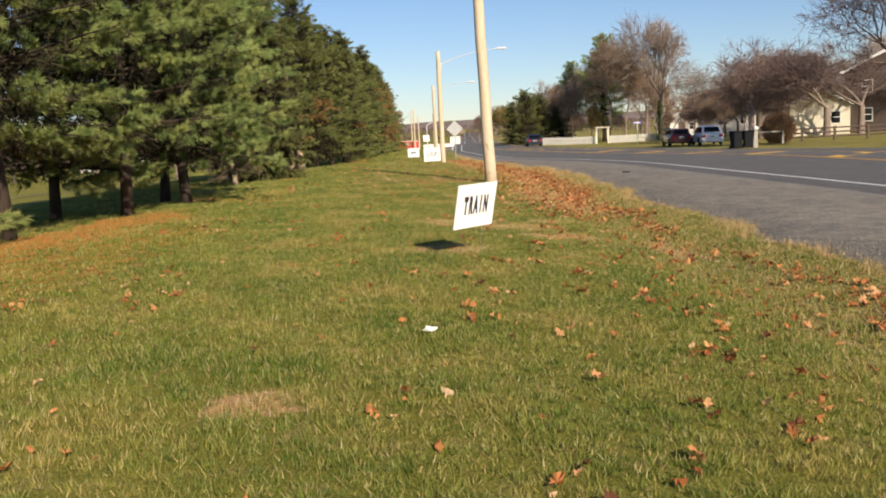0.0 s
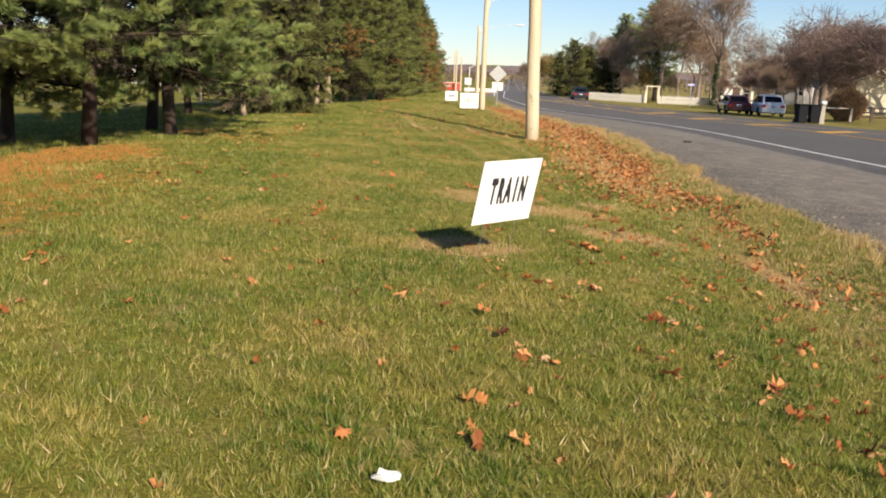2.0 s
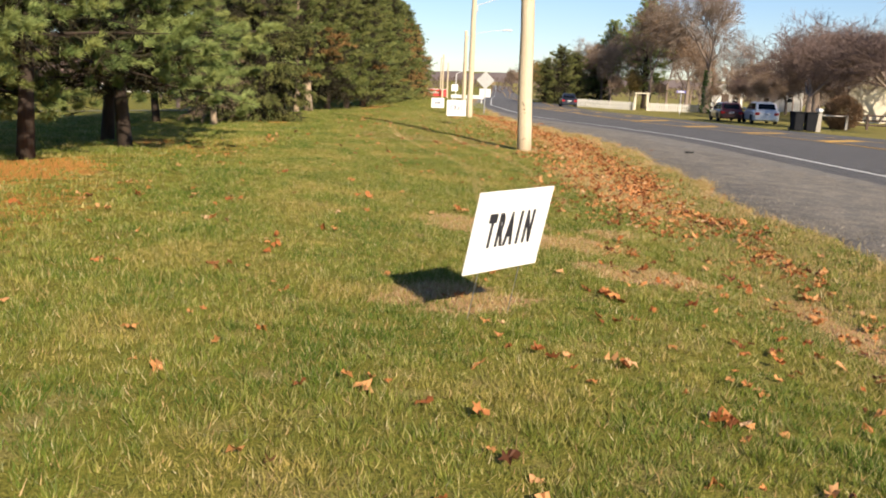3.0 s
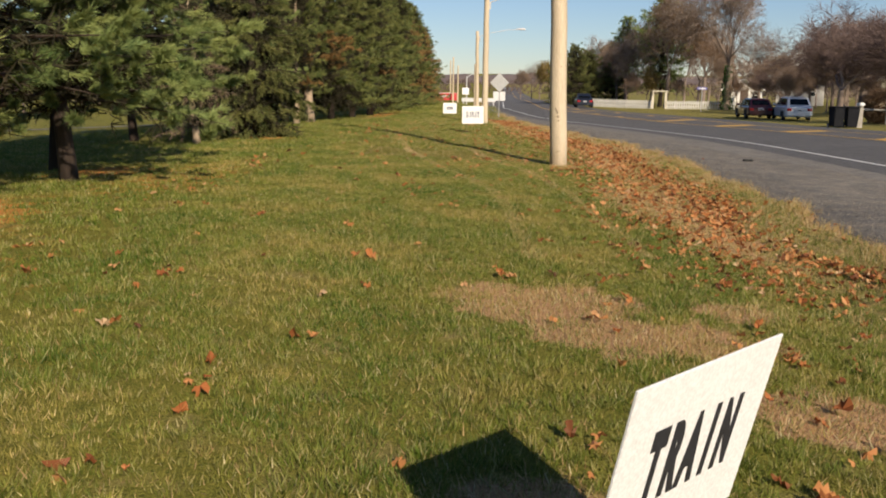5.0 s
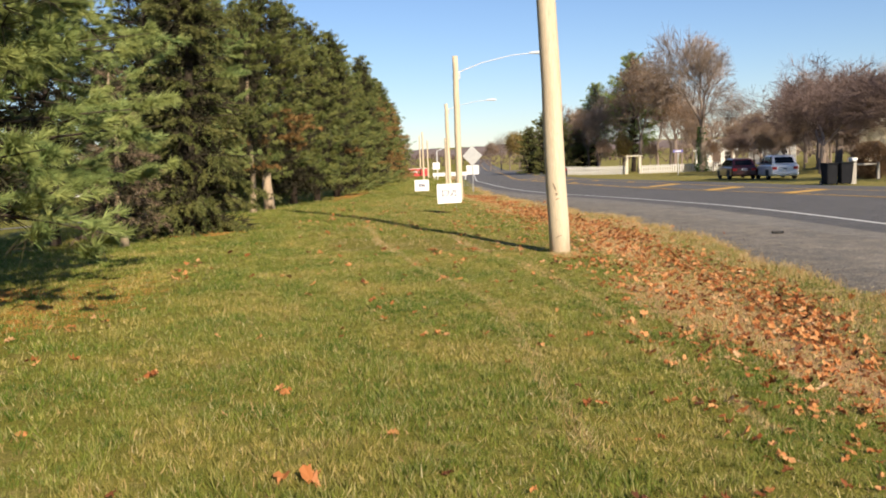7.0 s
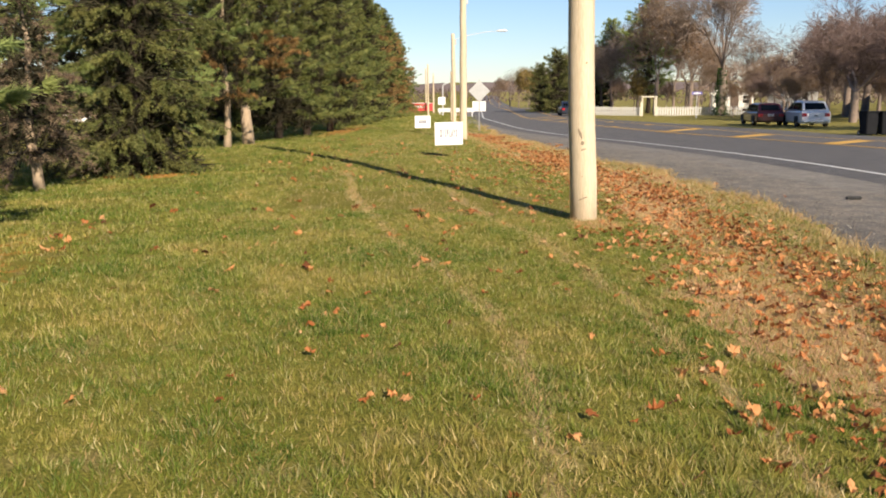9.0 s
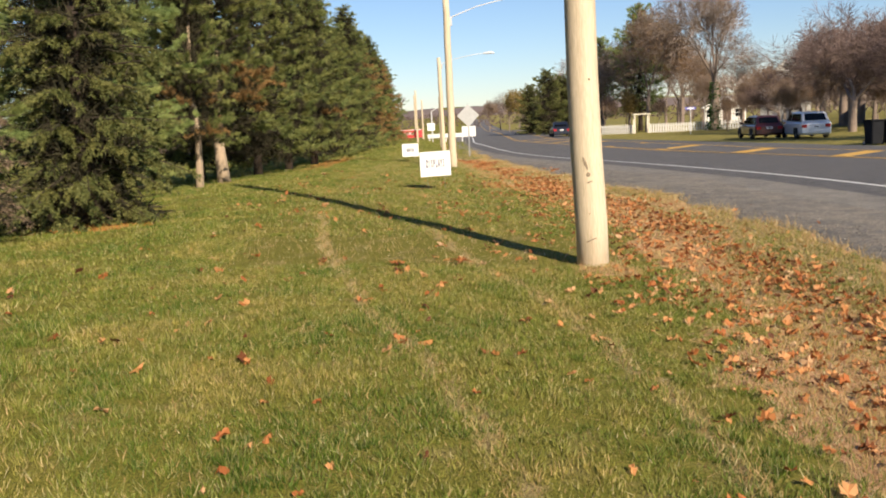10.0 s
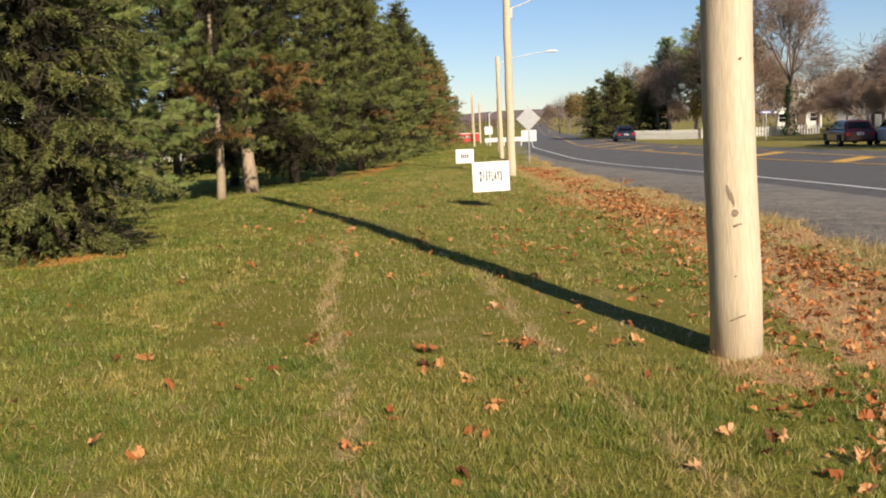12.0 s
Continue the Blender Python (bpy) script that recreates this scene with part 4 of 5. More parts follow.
def car(x, y, rz, material, label, length=4.4, width=1.76, height=1.47, hatch=True, group="parked cars"):
    """A small car, nose towards +y, built from a lower shell, a cabin, panes, lamps and wheels."""
    c = empty("car", x, y, g(x, y) + 0.02, rz)
    L, W = length / 2, width / 2

    def shell(sections):
        """Sections along y: (y, half width, z low, z high, rounding)."""
        bm = bmesh.new()
        rings = []
        for sy, hw, z0, z1, rd in sections:
            ring = [(-hw * 0.9, z0), (-hw, z0 + rd * 1.5), (-hw, z1 - rd * 1.6), (-hw + rd, z1 - rd * 0.35), (-hw + rd * 2.6, z1), (hw - rd * 2.6, z1), (hw - rd, z1 - rd * 0.35), (hw, z1 - rd * 1.6), (hw, z0 + rd * 1.5), (hw * 0.9, z0)]
            rings.append([bm.verts.new((px, sy, pz)) for px, pz in ring])
        for a, b in zip(rings, rings[1:]):
            for i in range(len(a)):
                bm.faces.new((a[i], a[(i + 1) % len(a)], b[(i + 1) % len(a)], b[i]))
        bm.faces.new(rings[0])
        bm.faces.new(rings[-1][::-1])
        return bm

    belt = height * 0.62
    rear = -L * (0.96 if hatch else 0.62)
    part("body", shell([(-L, W * 0.86, 0.32, belt * 0.86, 0.05), (-L + 0.1, W * 0.95, 0.22, belt * (1.0 if hatch else 0.98), 0.06), (-L * 0.5, W, 0.2, belt, 0.06), (L * 0.35, W, 0.2, belt * 0.98, 0.06), (L * 0.72, W * 0.97, 0.2, belt * 0.87, 0.07), (L * 0.95, W * 0.88, 0.22, belt * 0.74, 0.08), (L, W * 0.78, 0.3, belt * 0.62, 0.06)]), material, c, smooth=False)
    roof = [(rear, W * 0.84, belt - 0.05, belt + 0.02, 0.04), (rear + (0.42 if hatch else 0.75), W * 0.74, belt - 0.05, height - 0.04, 0.05), (-L * 0.1, W * 0.73, belt - 0.05, height, 0.05), (L * 0.12, W * 0.74, belt - 0.05, height - 0.03, 0.05), (L * 0.55, W * 0.82, belt - 0.05, belt + 0.0, 0.04)]
    part("cabin", shell(roof), material, c)

    def pane(pts, name="window"):
        bm = bmesh.new()
        bm.faces.new([bm.verts.new(p) for p in pts])
        bmesh.ops.solidify(bm, geom=bm.faces[:], thickness=0.012)
        part(name, bm, M_GLASS, c, "dark tinted glass")
    r1 = rear + (0.42 if hatch else 0.75)
    zt, zb = height - 0.12, belt + 0.06
    pane([(-W * 0.66, rear + 0.03 - 0.005, zb + 0.02), (W * 0.66, rear + 0.03 - 0.005, zb + 0.02), (W * 0.6, r1 - 0.09, zt), (-W * 0.6, r1 - 0.09, zt)], "rear_window")
    pane([(-W * 0.7, L * 0.53, zb), (W * 0.7, L * 0.53, zb), (W * 0.62, L * 0.17, zt), (-W * 0.62, L * 0.17, zt)], "windscreen")
    for sgn in (-1, 1):
        for ya, yb, yc, yd in ((rear + 0.3, -0.05, -0.05, r1 + 0.02), (0.03, L * 0.46, L * 0.13, 0.03)):
            pane([(sgn * W * 0.845, ya, zb), (sgn * W * 0.845, yb, zb), (sgn * W * 0.765, yc, zt), (sgn * W * 0.765, yd, zt)], "side_window")
        part("tail_lamp", boxed(sgn * W * 0.55, -L - 0.012, belt * 0.66, sgn * W * 0.87, -L + 0.07, belt * 0.86, 0.01), M_TAIL, c, "red tail lamp")
        part("headlamp", boxed(sgn * W * 0.5, L - 0.12, belt * 0.5, sgn * W * 0.82, L + 0.01, belt * 0.62, 0.01), M_LAMP, c, "clear headlamp")
        part("mirror", boxed(sgn * W * 0.95, L * 0.3, belt + 0.0, sgn * (W * 0.95 + 0.19), L * 0.38, belt + 0.13, 0.02), material, c)
        for wy in (-L * 0.6, L * 0.62):
            wheel(c, sgn * (W - 0.1), wy, 0.31, 0.31)
            part("wheel_arch", boxed(sgn * (W - 0.02), wy - 0.37, 0.25, sgn * (W + 0.006), wy + 0.37, 0.62, 0.005), M_TYRE, c)
    part("rear_bumper", boxed(-W * 0.85, -L - 0.05, 0.3, W * 0.85, -L + 0.05, 0.5, 0.03), material, c)
    part("number_plate", boxed(-0.17, -L - 0.02, 0.6, 0.17, -L - 0.005, 0.72), M_SIGN, c, "plain pale number plate")
    part("plate_bar", boxed(-0.12, -L - 0.026, 0.63, 0.12, -L - 0.021, 0.69), M_INK, c)
    return tagged(c, label, "car", group)


car(20.25, 71.0, -5, M_CARWHITE, "white hatchback parked nose-in beside the road", 4.3, 1.76, 1.5)
car(18.75, 74.3, -4, M_CARRED, "dark red car parked beside a white hatchback", 4.5, 1.72, 1.38)
car(10.6, 108.0, -2, M_CARDARK, "midnight blue saloon car on the far lane", 4.7, 1.8, 1.45, False, "")


def wheelie_bin(x, y, rz):
    b = empty("rubbish_bin", x, y, g(x, y), rz)
    bm = bmesh.new()
    lo = [(-0.25, -0.28, 0.06), (0.25, -0.28, 0.06), (0.25, 0.25, 0.06), (-0.25, 0.25, 0.06)]
    hi = [(-0.31, -0.38, 1.05), (0.31, -0.38, 1.05), (0.31, 0.36, 1.05), (-0.31, 0.36, 1.05)]
    a, c = [bm.verts.new(p) for p in lo], [bm.verts.new(p) for p in hi]
    for i in range(4):
        bm.faces.new((a[i], a[(i + 1) % 4], c[(i + 1) % 4], c[i]))
    bm.faces.new(a)
    bm.faces.new(c)
    bmesh.ops.bevel(bm, geom=bm.edges[:], offset=0.03, segments=2, affect="EDGES")
    part("tub", bm, M_BLACKPLASTIC, b)
    part("lid", boxed(-0.34, -0.42, 1.05, 0.34, 0.4, 1.12, 0.03), M_BLACKPLASTIC, b)
    part("handle", tube(bmesh.new(), [(-0.28, 0.42, 1.0), (0.28, 0.42, 1.0)], [0.018, 0.018], 8), M_BLACKPLASTIC, b)
    for sgn in (-1, 1):
        wheel(b, sgn * 0.3, 0.24, 0.12, 0.12, 0.05)
    return tagged(b, "black plastic wheeled rubbish bin at the roadside", "bin", "rubbish bins")


wheelie_bin(18.6, 58.7, 8)
wheelie_bin(19.3, 58.5, -5)
mb = empty("mailbox", 19.9, 59.0, g(19.9, 59))
part("post", boxed(-0.14, -0.14, -0.1, 0.14, 0.14, 1.15, 0.01), M_STONE, mb)
part("box", boxed(-0.14, -0.3, 1.15, 0.14, 0.22, 1.33, 0.04), M_LAMP, mb, "pale grey letter box")
tagged(mb, "pale letter box on a thick post", "mailbox")


def rail_fence(x0, y0, x1, y1, n, material, label, h=1.0, rails=(0.3, 0.6, 0.9)):
    f = empty("rail_fence", x0, y0, 0)
    for i in range(n + 1):
        t = i / n
        x, y = x0 + (x1 - x0) * t, y0 + (y1 - y0) * t
        part("post", boxed(x - x0 - 0.07, y - y0 - 0.07, g(x, y) - 0.1, x - x0 + 0.07, y - y0 + 0.07, g(x, y) + h), material, f)
        if i < n:
            x2, y2 = x0 + (x1 - x0) * (t + 1 / n), y0 + (y1 - y0) * (t + 1 / n)
            for rz in rails:
                part("rail", tube(bmesh.new(), [(x - x0, y - y0, g(x, y) + rz), (x2 - x0, y2 - y0, g(x2, y2) + rz)], [0.055, 0.055], 6), material, f)
    return tagged(f, label, "fence")


rail_fence(23.5, 66.5, 36.0, 63.0, 6, M_DARKWOOD, "dark weathered wooden rail fence beside a yard")
rail_fence(21.6, 64.0, 23.5, 64.0, 1, M_STONE, "short pale rail fence by the letter box", 1.0, (0.85,))


def picket_fence(x0, y0, x1, y1, label):
    f = empty("picket_fence", x0, y0, 0)
    L = math.hypot(x1 - x0, y1 - y0)
    n = int(L / 0.24)
    me = None
    for i in range(n + 1):
        t = i / n
        x, y = x0 + (x1 - x0) * t, y0 + (y1 - y0) * t
        if me is None:
            bm = boxed(-0.075, -0.012, 0.0, 0.075, 0.012, 0.82)
            v = [bm.verts.new(p) for p in ((-0.075, -0.012, 0.82), (0.075, -0.012, 0.82), (0, -0.012, 0.93), (-0.075, 0.012, 0.82), (0.075, 0.012, 0.82), (0, 0.012, 0.93))]
            for q in ((0, 1, 2), (5, 4, 3), (0, 2, 5, 3), (1, 4, 5, 2)):
                bm.faces.new([v[k] for k in q])
            o = part("picket", bm, M_PICKET, f)
            me = o.data
        else:
            o = new("picket", me)
            o.parent = f
        o.location = (x - x0, y - y0, g(x, y))
    for rz in (0.25, 0.65):
        part("rail", tube(bmesh.new(), [(0, 0.05, g(x0, y0) + rz), (x1 - x0, y1 - y0 + 0.05, g(x1, y1) + rz)], [0.04, 0.04], 4), M_PICKET, f)
    return tagged(f, label, "fence")


picket_fence(12.6, 116.0, 18.2, 111.0, "white picket fence along a front garden")
picket_fence(20.0, 110.5, 28.5, 109.0, "white picket fence on both sides of an arbour")
ar = empty("garden_arbour", 19.1, 110.8, g(19.1, 110.8))
for lx in (-0.7, 0.7):
    for ly in (-0.35, 0.35):
        part("post", boxed(lx - 0.05, ly - 0.05, -0.1, lx + 0.05, ly + 0.05, 1.85), M_SIDING, ar)
part("roof", boxed(-0.85, -0.5, 1.85, 0.85, 0.5, 1.95, 0.02), M_SIDING, ar)
tagged(ar, "cream wooden garden arbour between picket fences", "arbour")
ss = empty("street_sign", 20.2, 96.0, g(20.2, 96.0))
part("post", tube(bmesh.new(), [(0, 0, -0.1), (0, 0, 2.3)], [0.035, 0.03], 8), M_LAMP, ss)
part("blade", boxed(-0.45, -0.01, 2.05, 0.45, 0.01, 2.28), M_PURPLE, ss, "violet-blue name plate")
part("name_bar", boxed(-0.3, -0.016, 2.12, 0.3, -0.011, 2.2), M_WHITE, ss)
tagged(ss, "violet-blue street name plate on a thin post", "street sign")


def house(x, y, w, d, wall_h, roof_h, rz, wall_mat, label, windows=(), door=None, chimney=False, siding=True):
    """A gabled house; the gable faces -y; windows as (x, z, width, height) on the gable wall."""
    hs = empty("house", x, y, g(x, y), rz)
    bm = bmesh.new()
    pent = [(-w / 2, -0.3), (w / 2, -0.3), (w / 2, wall_h), (0, wall_h + roof_h), (-w / 2, wall_h)]
    a, b = [bm.verts.new((px, 0, pz)) for px, pz in pent], [bm.verts.new((px, d, pz)) for px, pz in pent]
    for i in range(5):
        bm.faces.new((a[i], a[(i + 1) % 5], b[(i + 1) % 5], b[i]))
    bm.faces.new(a)
    bm.faces.new(b[::-1])
    part("wall", bm, wall_mat, hs)
    if siding:
        for k in range(int((wall_h + roof_h) / 0.3)):
            z = 0.1 + 0.3 * k
            hw = w / 2 if z < wall_h else w / 2 * (1 - (z - wall_h) / roof_h)
            if hw > 0.3:
                part("siding_board", boxed(-hw + 0.02, -0.02, z, hw - 0.02, 0.0, z + 0.27), wall_mat, hs)
    sl = math.hypot(w / 2 + 0.35, roof_h * (w / 2 + 0.35) / (w / 2))
    for sgn in (-1, 1):
        bm = boxed(0, -0.35, 0, sl, d + 0.35, 0.12)
        bmesh.ops.rotate(bm, cent=(0, 0, 0), matrix=Matrix.Rotation(math.atan2(roof_h, w / 2), 3, "Y"), verts=bm.verts)
        if sgn < 0:
            bmesh.ops.scale(bm, vec=(-1, 1, 1), verts=bm.verts)
        bmesh.ops.translate(bm, vec=(0, 0, wall_h + roof_h + 0.02), verts=bm.verts)
        part("roof", bm, M_ROOF, hs)
        bm = boxed(0, -0.39, -0.16, sl, -0.34, 0.1)
        bmesh.ops.rotate(bm, cent=(0, 0, 0), matrix=Matrix.Rotation(math.atan2(roof_h, w / 2), 3, "Y"), verts=bm.verts)
        if sgn < 0:
            bmesh.ops.scale(bm, vec=(-1, 1, 1), verts=bm.verts)
        bmesh.ops.translate(bm, vec=(0, 0, wall_h + roof_h + 0.02), verts=bm.verts)
        part("bargeboard", bm, M_WHITE, hs)
    for wx, wz, ww, wh in windows:
        fr = part("window", boxed(wx - ww / 2, -0.07, wz, wx + ww / 2, -0.02, wz + wh), M_WHITE, hs, "white window frame")
        part("pane", boxed(wx - ww / 2 + 0.08, -0.08, wz + 0.08, wx + ww / 2 - 0.08, -0.07, wz + wh - 0.08), M_GLASS, fr)
        part("glazing_bar", boxed(wx - ww / 2, -0.09, wz + wh / 2 - 0.03, wx + ww / 2, -0.08, wz + wh / 2 + 0.03), M_WHITE, fr)
    if door:
        part("door", boxed(door - 0.5, -0.07, 0, door + 0.5, -0.02, 2.1), M_DARKWOOD, hs)
    if chimney:
        part("chimney", boxed(w * 0.2, d * 0.5, wall_h, w * 0.2 + 0.8, d * 0.5 + 0.8, wall_h + roof_h + 0.9), M_STONE, hs)
    return tagged(hs, label, "house")


house(35.2, 86.5, 5.2, 8.0, 3.0, 1.3, -24, M_SIDING, "cream sided house behind bare front-yard trees", [(1.4, 1.0, 0.9, 1.2)])
house(42.6, 87.0, 9.0, 10.0, 5.8, 2.2, -24, M_BROWNSIDING, "dark brown sided two-storey house among bare trees", [(-2.5, 1.0, 1.0, 1.3), (-2.5, 3.7, 1.0, 1.2)])
house(42.6, 136.0, 6.0, 10.0, 4.6, 2.9, -20, M_GREYSIDING, "pale gabled house half hidden by twigs", [(0, 4.3, 1.0, 1.3), (-1.6, 1.2, 0.9, 1.4), (1.5, 1.2, 0.9, 1.4)])
house(35.0, 136.0, 5.0, 7.0, 2.2, 1.2, -14, M_WHITE, "low white house behind the picket fence", [(-1.9, 0.8, 0.9, 1.1), (1.6, 0.8, 0.9, 1.1)], 0.2)
house(-66.0, 185.0, 13.0, 8.0, 2.8, 1.6, 14, M_WHITE, "low white house across the field", [(-4, 0.8, 1.1, 1.2), (-1, 0.8, 1.1, 1.2), (3, 0.8, 1.1, 1.2)], 1.2)
house(-100.0, 182.0, 12.0, 8.0, 2.8, 1.6, 20, M_GREYSIDING, "pale grey low house across the field", [(-4, 0.8, 1.1, 1.2), (0, 0.8, 1.1, 1.2), (4, 0.8, 1.1, 1.2)])
for x, y, s_, rz in [(-30, 110, 0.8, 0), (-38, 118, 0.9, 60), (-46, 122, 0.8, 130), (-24, 120, 1.0, 200), (-56, 120, 0.9, 250), (-18, 62, 0.55, 20), (-64, 118, 0.9, 300), (-20, 130, 1.0, 100)]:
    again(bare_b, x, y, s_, rz)

# round browned shrub by the bins
sh = empty("shrub", 23.6, 65.0, g(23.6, 65.0))
rs = np.random.default_rng(41)
d = rs.normal(0, 1, (3500, 3))
d /= np.linalg.norm(d, axis=1, keepdims=True)
c = d * rs.uniform(0.3, 1.0, (3500, 1)) ** 0.5 * np.array((1.15, 1.15, 1.05)) + np.array((0, 0, 1.05))
v, f = needles(c, d, 4, 0.22, 0.014, rs)
obj("crown", v, f, M_BROWNLEAF, sh)
part("stem", tube(bmesh.new(), [(0, 0, -0.1), (0.05, 0, 0.6)], [0.06, 0.03], 6), M_BARE, sh)
tagged(sh, "round withered brown shrub beside the driveway", "shrub")

# dead broken sapling before the spruce
ds_ = conifer("sapling", 3.5, 0.75, 0.95, 51, M_DRYTWIG, M_BARKPALE, 0.24, 26, 0.08, "small dying conifer with a pale trunk and dry brown twigs", "tree", 0.6, 0.075, 8, 1.0, 0.0055, 11.0, jitter=0.7, tier=(0.28, 0.4), frond=True, inner=1100)
place(ds_, -6.92, 30.2)



# ---- grass, leaves and litter ----
def blades(name, x0, x1, y0, y1, per_m2, hgt, wid, seed, material, label, keep, over=0.0, tuft=0, flat=0.0):
    """Mown grass; with tuft, the blades spring in tufts of that many and lean outwards; flat lays them down."""
    r = np.random.default_rng(seed)
    n = int((x1 - x0) * (y1 - y0) * per_m2)
    if tuft:
        c = n // tuft
        cx, cy, ch = r.uniform(x0, x1, c), r.uniform(y0, y1, c), r.uniform(0.65, 1.35, c)
        pick = r.integers(0, c, n)
        off = r.normal(0, 0.026, (n, 2))
        x, y, tall = cx[pick] + off[:, 0], cy[pick] + off[:, 1], ch[pick]
        b = np.arctan2(off[:, 1], off[:, 0]) + r.normal(0, 0.7, n)
    else:
        x, y, tall = r.uniform(x0, x1, n), r.uniform(y0, y1, n), np.ones(n)
        b = r.uniform(0, 6.283, n)
    k = on_lawn(x - over * r.random(n) ** 2, y) & (r.random(n) < keep(x, y))
    x, y, tall, b = x[k], y[k], tall[k], b[k]
    n = len(x)
    z = lawn_z(x, y) - 0.004
    a = r.uniform(0, 6.283, n)
    clump = 0.9 + 0.25 * np.sin(x * 3.1 + 2 * np.sin(y * 1.7)) * np.sin(y * 2.7 + 2 * np.sin(x * 2.3))
    h = hgt * clump * tall * r.uniform(0.55, 1.25, n)
    lean = r.uniform(0.15, 1.0, n) * h + flat * hgt
    h = h * (1 - 0.75 * min(1.0, flat)) + 0.006 * (flat > 0)
    w = wid * r.uniform(0.7, 1.2, n)
    p0 = np.stack([x - np.cos(a) * w, y - np.sin(a) * w, z], -1)
    p1 = np.stack([x + np.cos(a) * w, y + np.sin(a) * w, z], -1)
    p2 = np.stack([x + np.cos(b) * lean, y + np.sin(b) * lean, z + h], -1)
    v = np.stack([p0, p1, p2], 1).reshape(-1, 3)
    return tagged(obj(name, v, np.arange(len(v)).reshape(-1, 3), material), label, "grass", kind="stuff")


def cover(x, y):
    return (1 - 0.86 * bare_spot(x, y)) * (1 - 0.75 * dried(x, y)) * (1 - 0.85 * straw_at(x, y))


def dry_cover(x, y):
    return 0.10 + 0.85 * np.maximum(dried(x, y) * (1 - 0.6 * bare_spot(x, y)), 0.8 * bare_spot(x, y))


def fringe(x, y):
    """The ragged lip of withered grass over the edge of the asphalt."""
    e = edge_x(y)
    return sm(e - 0.55, e - 0.1, x) * np.clip(0.55 + 0.6 * np.sin(y * 2.3 + 2 * np.sin(y * 0.61)), 0, 1)


blades("grass", -2.7, 3.0, 1.2, 27.5, 4400, 0.048, 0.0031, 61, M_GRASS, "short tufted green and straw-coloured mown grass", cover, tuft=22)
blades("grass", -3.6, -2.7, 1.2, 30, 2600, 0.056, 0.0042, 66, M_GRASS, "short tufted green mown grass towards the pines", cover, tuft=18)
blades("grass", 3.0, 5.2, 1.2, 30, 2600, 0.056, 0.0042, 67, M_GRASS, "thin green grass in the ditch along the road", cover, tuft=18)
blades("grass", -7.5, -3.6, 3, 34, 520, 0.055, 0.0058, 70, M_GRASS, "short grass strewn with fallen needles beside the pines", cover, tuft=9)
blades("grass", -14, -3.6, 3, 46, 440, 0.06, 0.0065, 62, M_GRASS, "short green mown grass under pines", cover, tuft=9)
blades("grass", -14, 5, 30, 62, 480, 0.06, 0.0065, 63, M_GRASS, "short green mown grass farther along the verge", lambda x, y: cover(x, y) * np.where((x < -3.6) & (y < 46), 0, 1), tuft=9)
blades("dry_grass", -3.0, 5.2, 1.2, 62, 1700, 0.055, 0.0036, 64, M_DRY, "withered straw-coloured grass along the road verge", dry_cover, 0.3)
blades("dry_grass", -1.6, 4.0, 4, 29, 1500, 0.075, 0.0026, 68, M_DRY, "loose straw lying flat on the bare soil", lambda x, y: np.maximum(bare_spot(x, y), 0.06 + 0.5 * dried(x, y)), flat=0.8)
blades("dry_grass", 0.5, 5.4, 2, 75, 900, 0.12, 0.004, 69, M_DRY, "tall withered grass tufts at the asphalt edge", fringe, 0.25, tuft=16)
blades("grass", -20, 5, 62, 112, 130, 0.08, 0.012, 65, M_GRASS, "green grass at the far end of the verge", lambda x, y: 1 - 0.5 * verge(x, y))


def leaf_scatter(name, xs, ys, seed, size, label, lift=0.03):
    """Curled lobed leaves lying loose."""
    r = np.random.default_rng(seed)
    n = len(xs)
    half = np.array([(0.0, -0.55), (0.14, -0.3), (0.34, -0.28), (0.2, -0.08), (0.42, 0.08), (0.2, 0.2), (0.26, 0.42), (0.0, 0.6)])
    out = np.concatenate([half, (half * (-1, 1))[-2:0:-1]])
    k = len(out)
    s = size * r.uniform(0.5, 1.4, n)
    curl, fold = r.uniform(-0.2, 0.9, n), r.uniform(0.0, 0.9, n)
    loc = np.zeros((n, k + 1, 3))
    loc[:, :k, :2] = out[None] * s[:, None, None]
    loc[:, :k, 2] = (np.abs(out[:, 0])[None] * fold[:, None] + (out[:, 1] ** 2)[None] * curl[:, None] + r.normal(0, 0.13, (n, k))) * s[:, None]
    a, tx, ty = r.uniform(0, 6.283, n), r.normal(0, 0.35, n), r.normal(0, 0.35, n)
    flip = np.where(r.random(n) < 0.4, -1, 1)
    loc[:, :, 2] *= flip[:, None]
    x, y, z = loc[..., 0], loc[..., 1], loc[..., 2]
    z = z + x * tx[:, None] + y * ty[:, None]
    ca, sa = np.cos(a)[:, None], np.sin(a)[:, None]
    X, Y = x * ca - y * sa + xs[:, None], x * sa + y * ca + ys[:, None]
    Z = z + (lawn_z(xs, ys) + lift * r.uniform(0.2, 1.2, n) + 0.1 * s)[:, None]
    v = np.stack([X, Y, Z], -1).reshape(-1, 3)
    fan = np.array([(i, (i + 1) % k, k) for i in range(k)])
    f = (fan[None] + (np.arange(n) * (k + 1))[:, None, None]).reshape(-1, 3)
    return tagged(obj(name, v, f, M_LEAF), label, "leaves", kind="stuff")


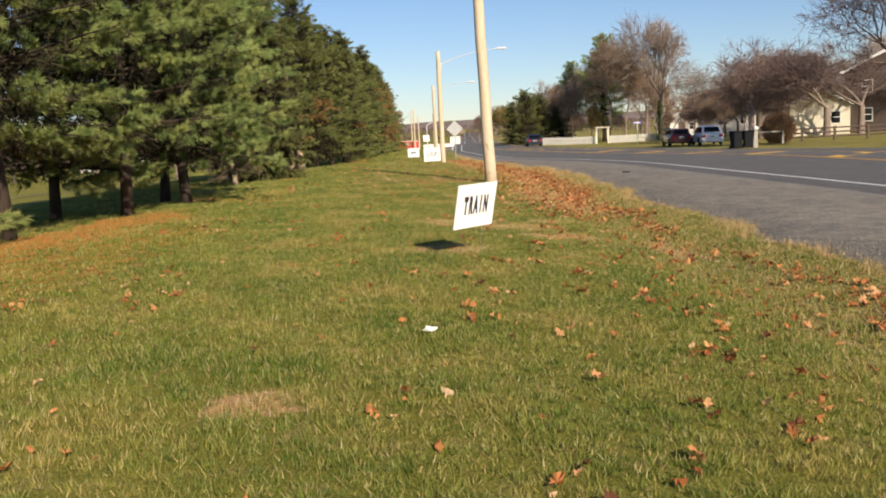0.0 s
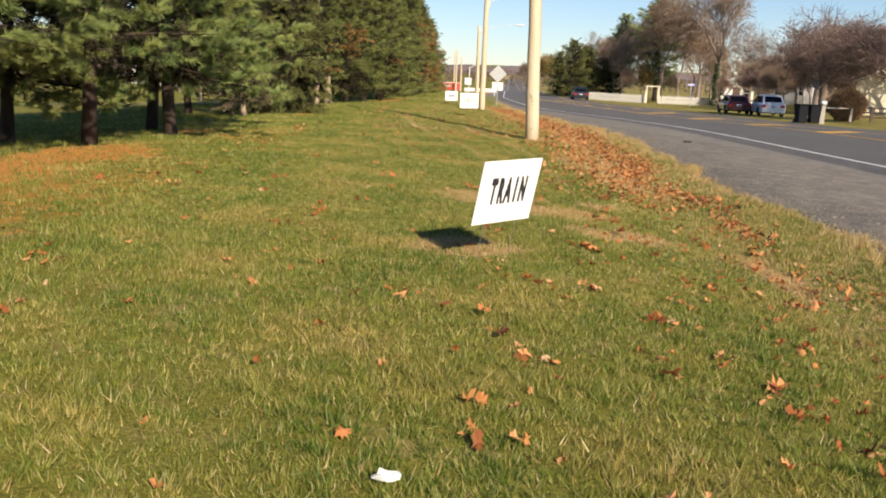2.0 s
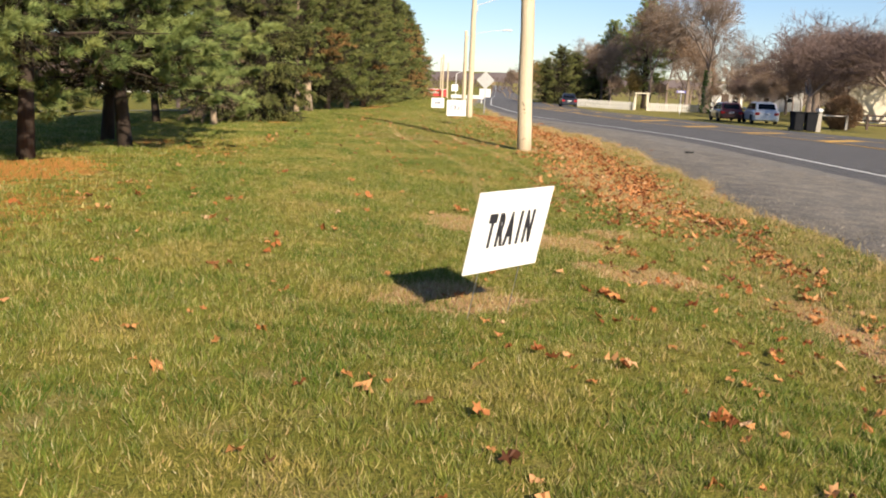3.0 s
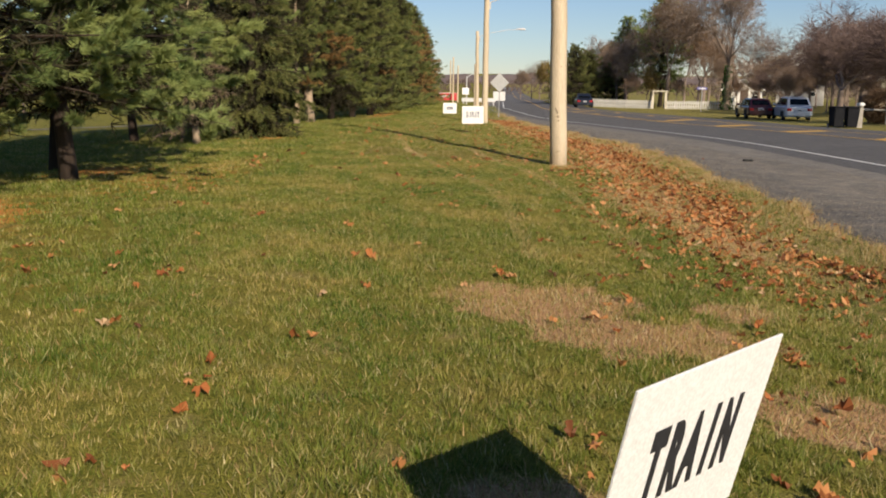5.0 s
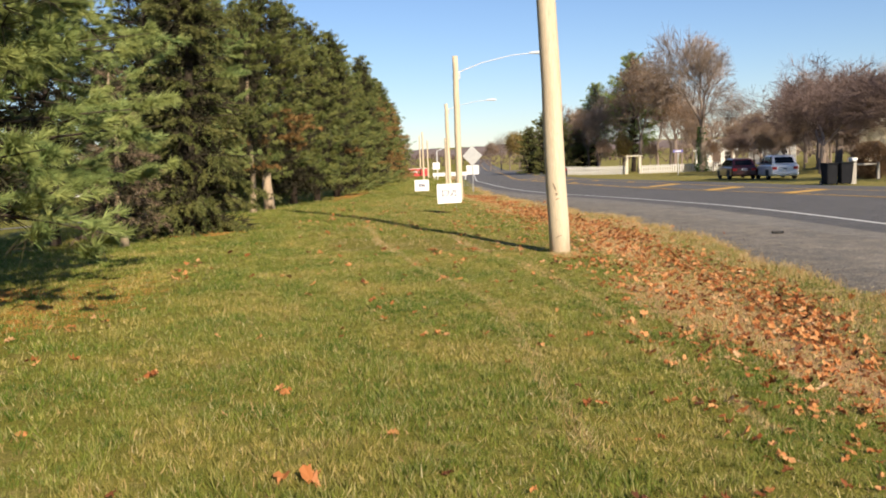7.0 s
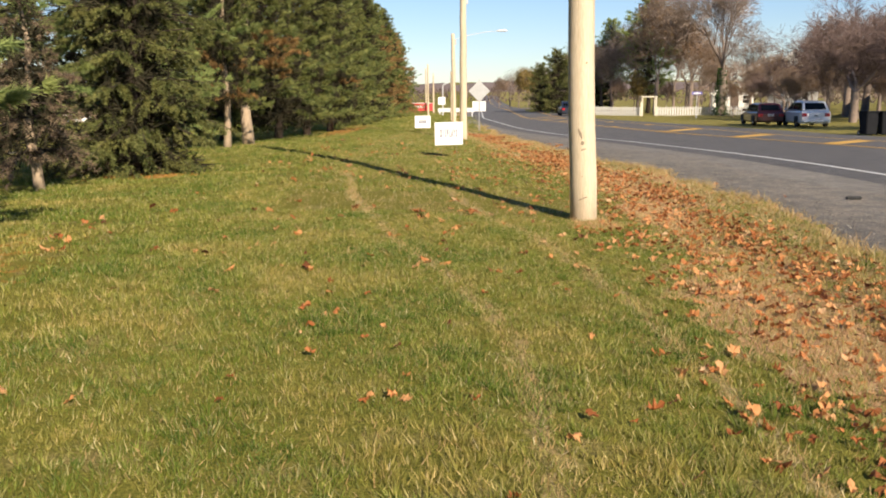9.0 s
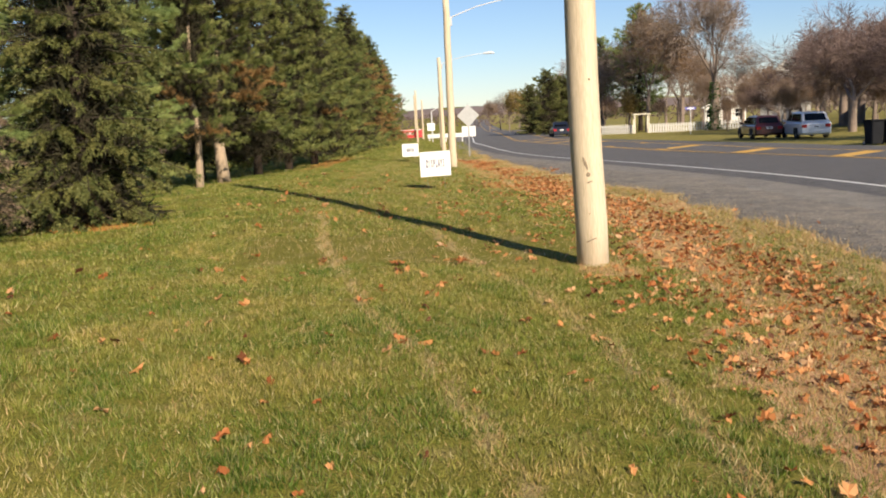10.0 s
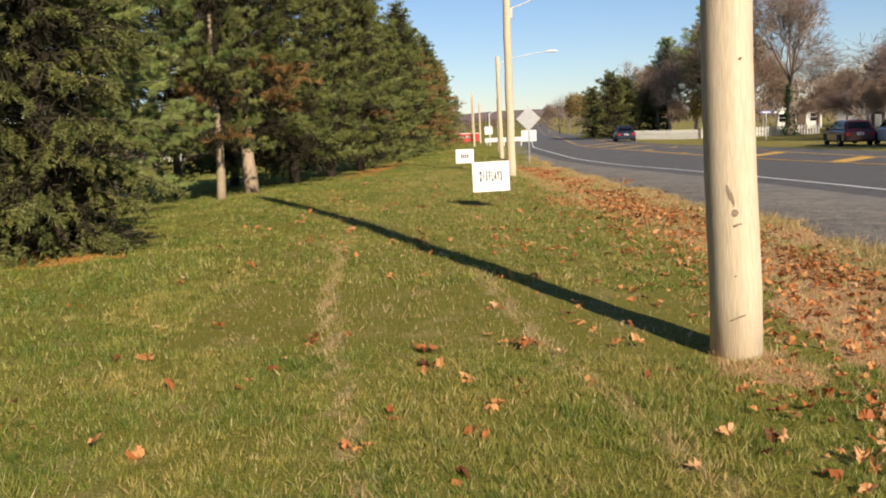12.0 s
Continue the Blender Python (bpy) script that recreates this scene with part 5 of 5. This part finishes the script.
rl = np.random.default_rng(71)
ny = 17000
ly = rl.uniform(2, 62, ny)
spread_ = 0.11 + 0.15 * sm(17, 24, ly)
lx = edge_x(ly) - 1.02 + rl.normal(0, 1, ny) * spread_ + 0.15 * np.sin(ly * 0.8)
thick = rl.random(ny) < (0.5 + 0.4 * np.sin(ly * 1.1 + np.sin(ly * 0.37) * 3)) * (0.26 + 0.30 * sm(15, 21, ly))
leaf_scatter("leaf_drift", lx[thick], ly[thick], 72, 0.066, "drift of rust-brown fallen oak leaves along the ditch", 0.045)
ny = 2600
ly = np.concatenate([rl.uniform(16, 42, ny), rl.uniform(3, 18, 260)])
lx = edge_x(ly) - 1.8 + rl.normal(0, 0.6, len(ly))
leaf_scatter("leaf_drift", lx, ly, 73, 0.066, "rust-brown fallen leaves spread over thin soil by the pole", 0.03)
ny = 2400
lx, ly = rl.uniform(-4.5, 3.4, ny), rl.uniform(1.2, 50, ny)
keep_ = rl.random(ny) < 0.24 + 0.55 * sm(-1.2, 2.5, lx)
lx, ly = lx[keep_], ly[keep_]
many = rl.integers(1, 5, len(lx)) * (rl.random(len(lx)) < 0.3) + 1
lx, ly = np.repeat(lx, many), np.repeat(ly, many)
lx, ly = lx + rl.normal(0, 0.075, len(lx)), ly + rl.normal(0, 0.075, len(ly))
leaf_scatter("fallen_leaves", lx, ly, 74, 0.072, "single brown oak leaves scattered over the lawn", 0.035)


def gravel(n, seed):
    """Loose angular grit along the broken edge of the asphalt."""
    r = np.random.default_rng(seed)
    y = r.uniform(4, 50, n)
    x = edge_x(y) + 0.15 + np.abs(r.normal(0, 0.55, n))
    size = r.uniform(0.006, 0.02, n)
    ring = np.array([(1, 0, 0), (0.2, 0.9, 0.1), (-0.9, 0.3, 0), (-0.3, -0.9, 0.15), (0.1, 0.05, 0.8)])
    v = ring[None] * size[:, None, None] * r.uniform(0.6, 1.3, (n, 5, 3))
    v = v + np.stack([x, y, gz(x, y) + 0.012], -1)[:, None]
    f = np.array([(0, 1, 4), (1, 2, 4), (2, 3, 4), (3, 0, 4)])
    return tagged(obj("gravel", v, (f[None] + 5 * np.arange(n)[:, None, None]).reshape(-1, 3), M_GRIT), "loose pale grit on the asphalt edge", "gravel", kind="stuff")


gravel(4200, 81)

# litter
bm = bmesh.new()
bmesh.ops.create_icosphere(bm, subdivisions=2, radius=1.0)
rp = random.Random(3)
for v in bm.verts:
    v.co = Vector((v.co.x * 0.05, v.co.y * 0.035, max(-0.2, v.co.z) * 0.03)) * rp.uniform(0.45, 1.3)
pp = tagged(part("paper_scrap", bm, M_PAPER), "crumpled white paper scrap on the grass", "litter")
pp.location = (-0.165, 6.7, g(-0.165, 6.7) + 0.035)
tw = tagged(part("road_debris", boxed(-0.12, -0.05, 0, 0.12, 0.05, 0.045, 0.015), M_TYRE), "flat dark scrap lying on the asphalt shoulder", "litter")
tw.location = (5.95, 30.2, g(5.95, 30.2) + 0.02)
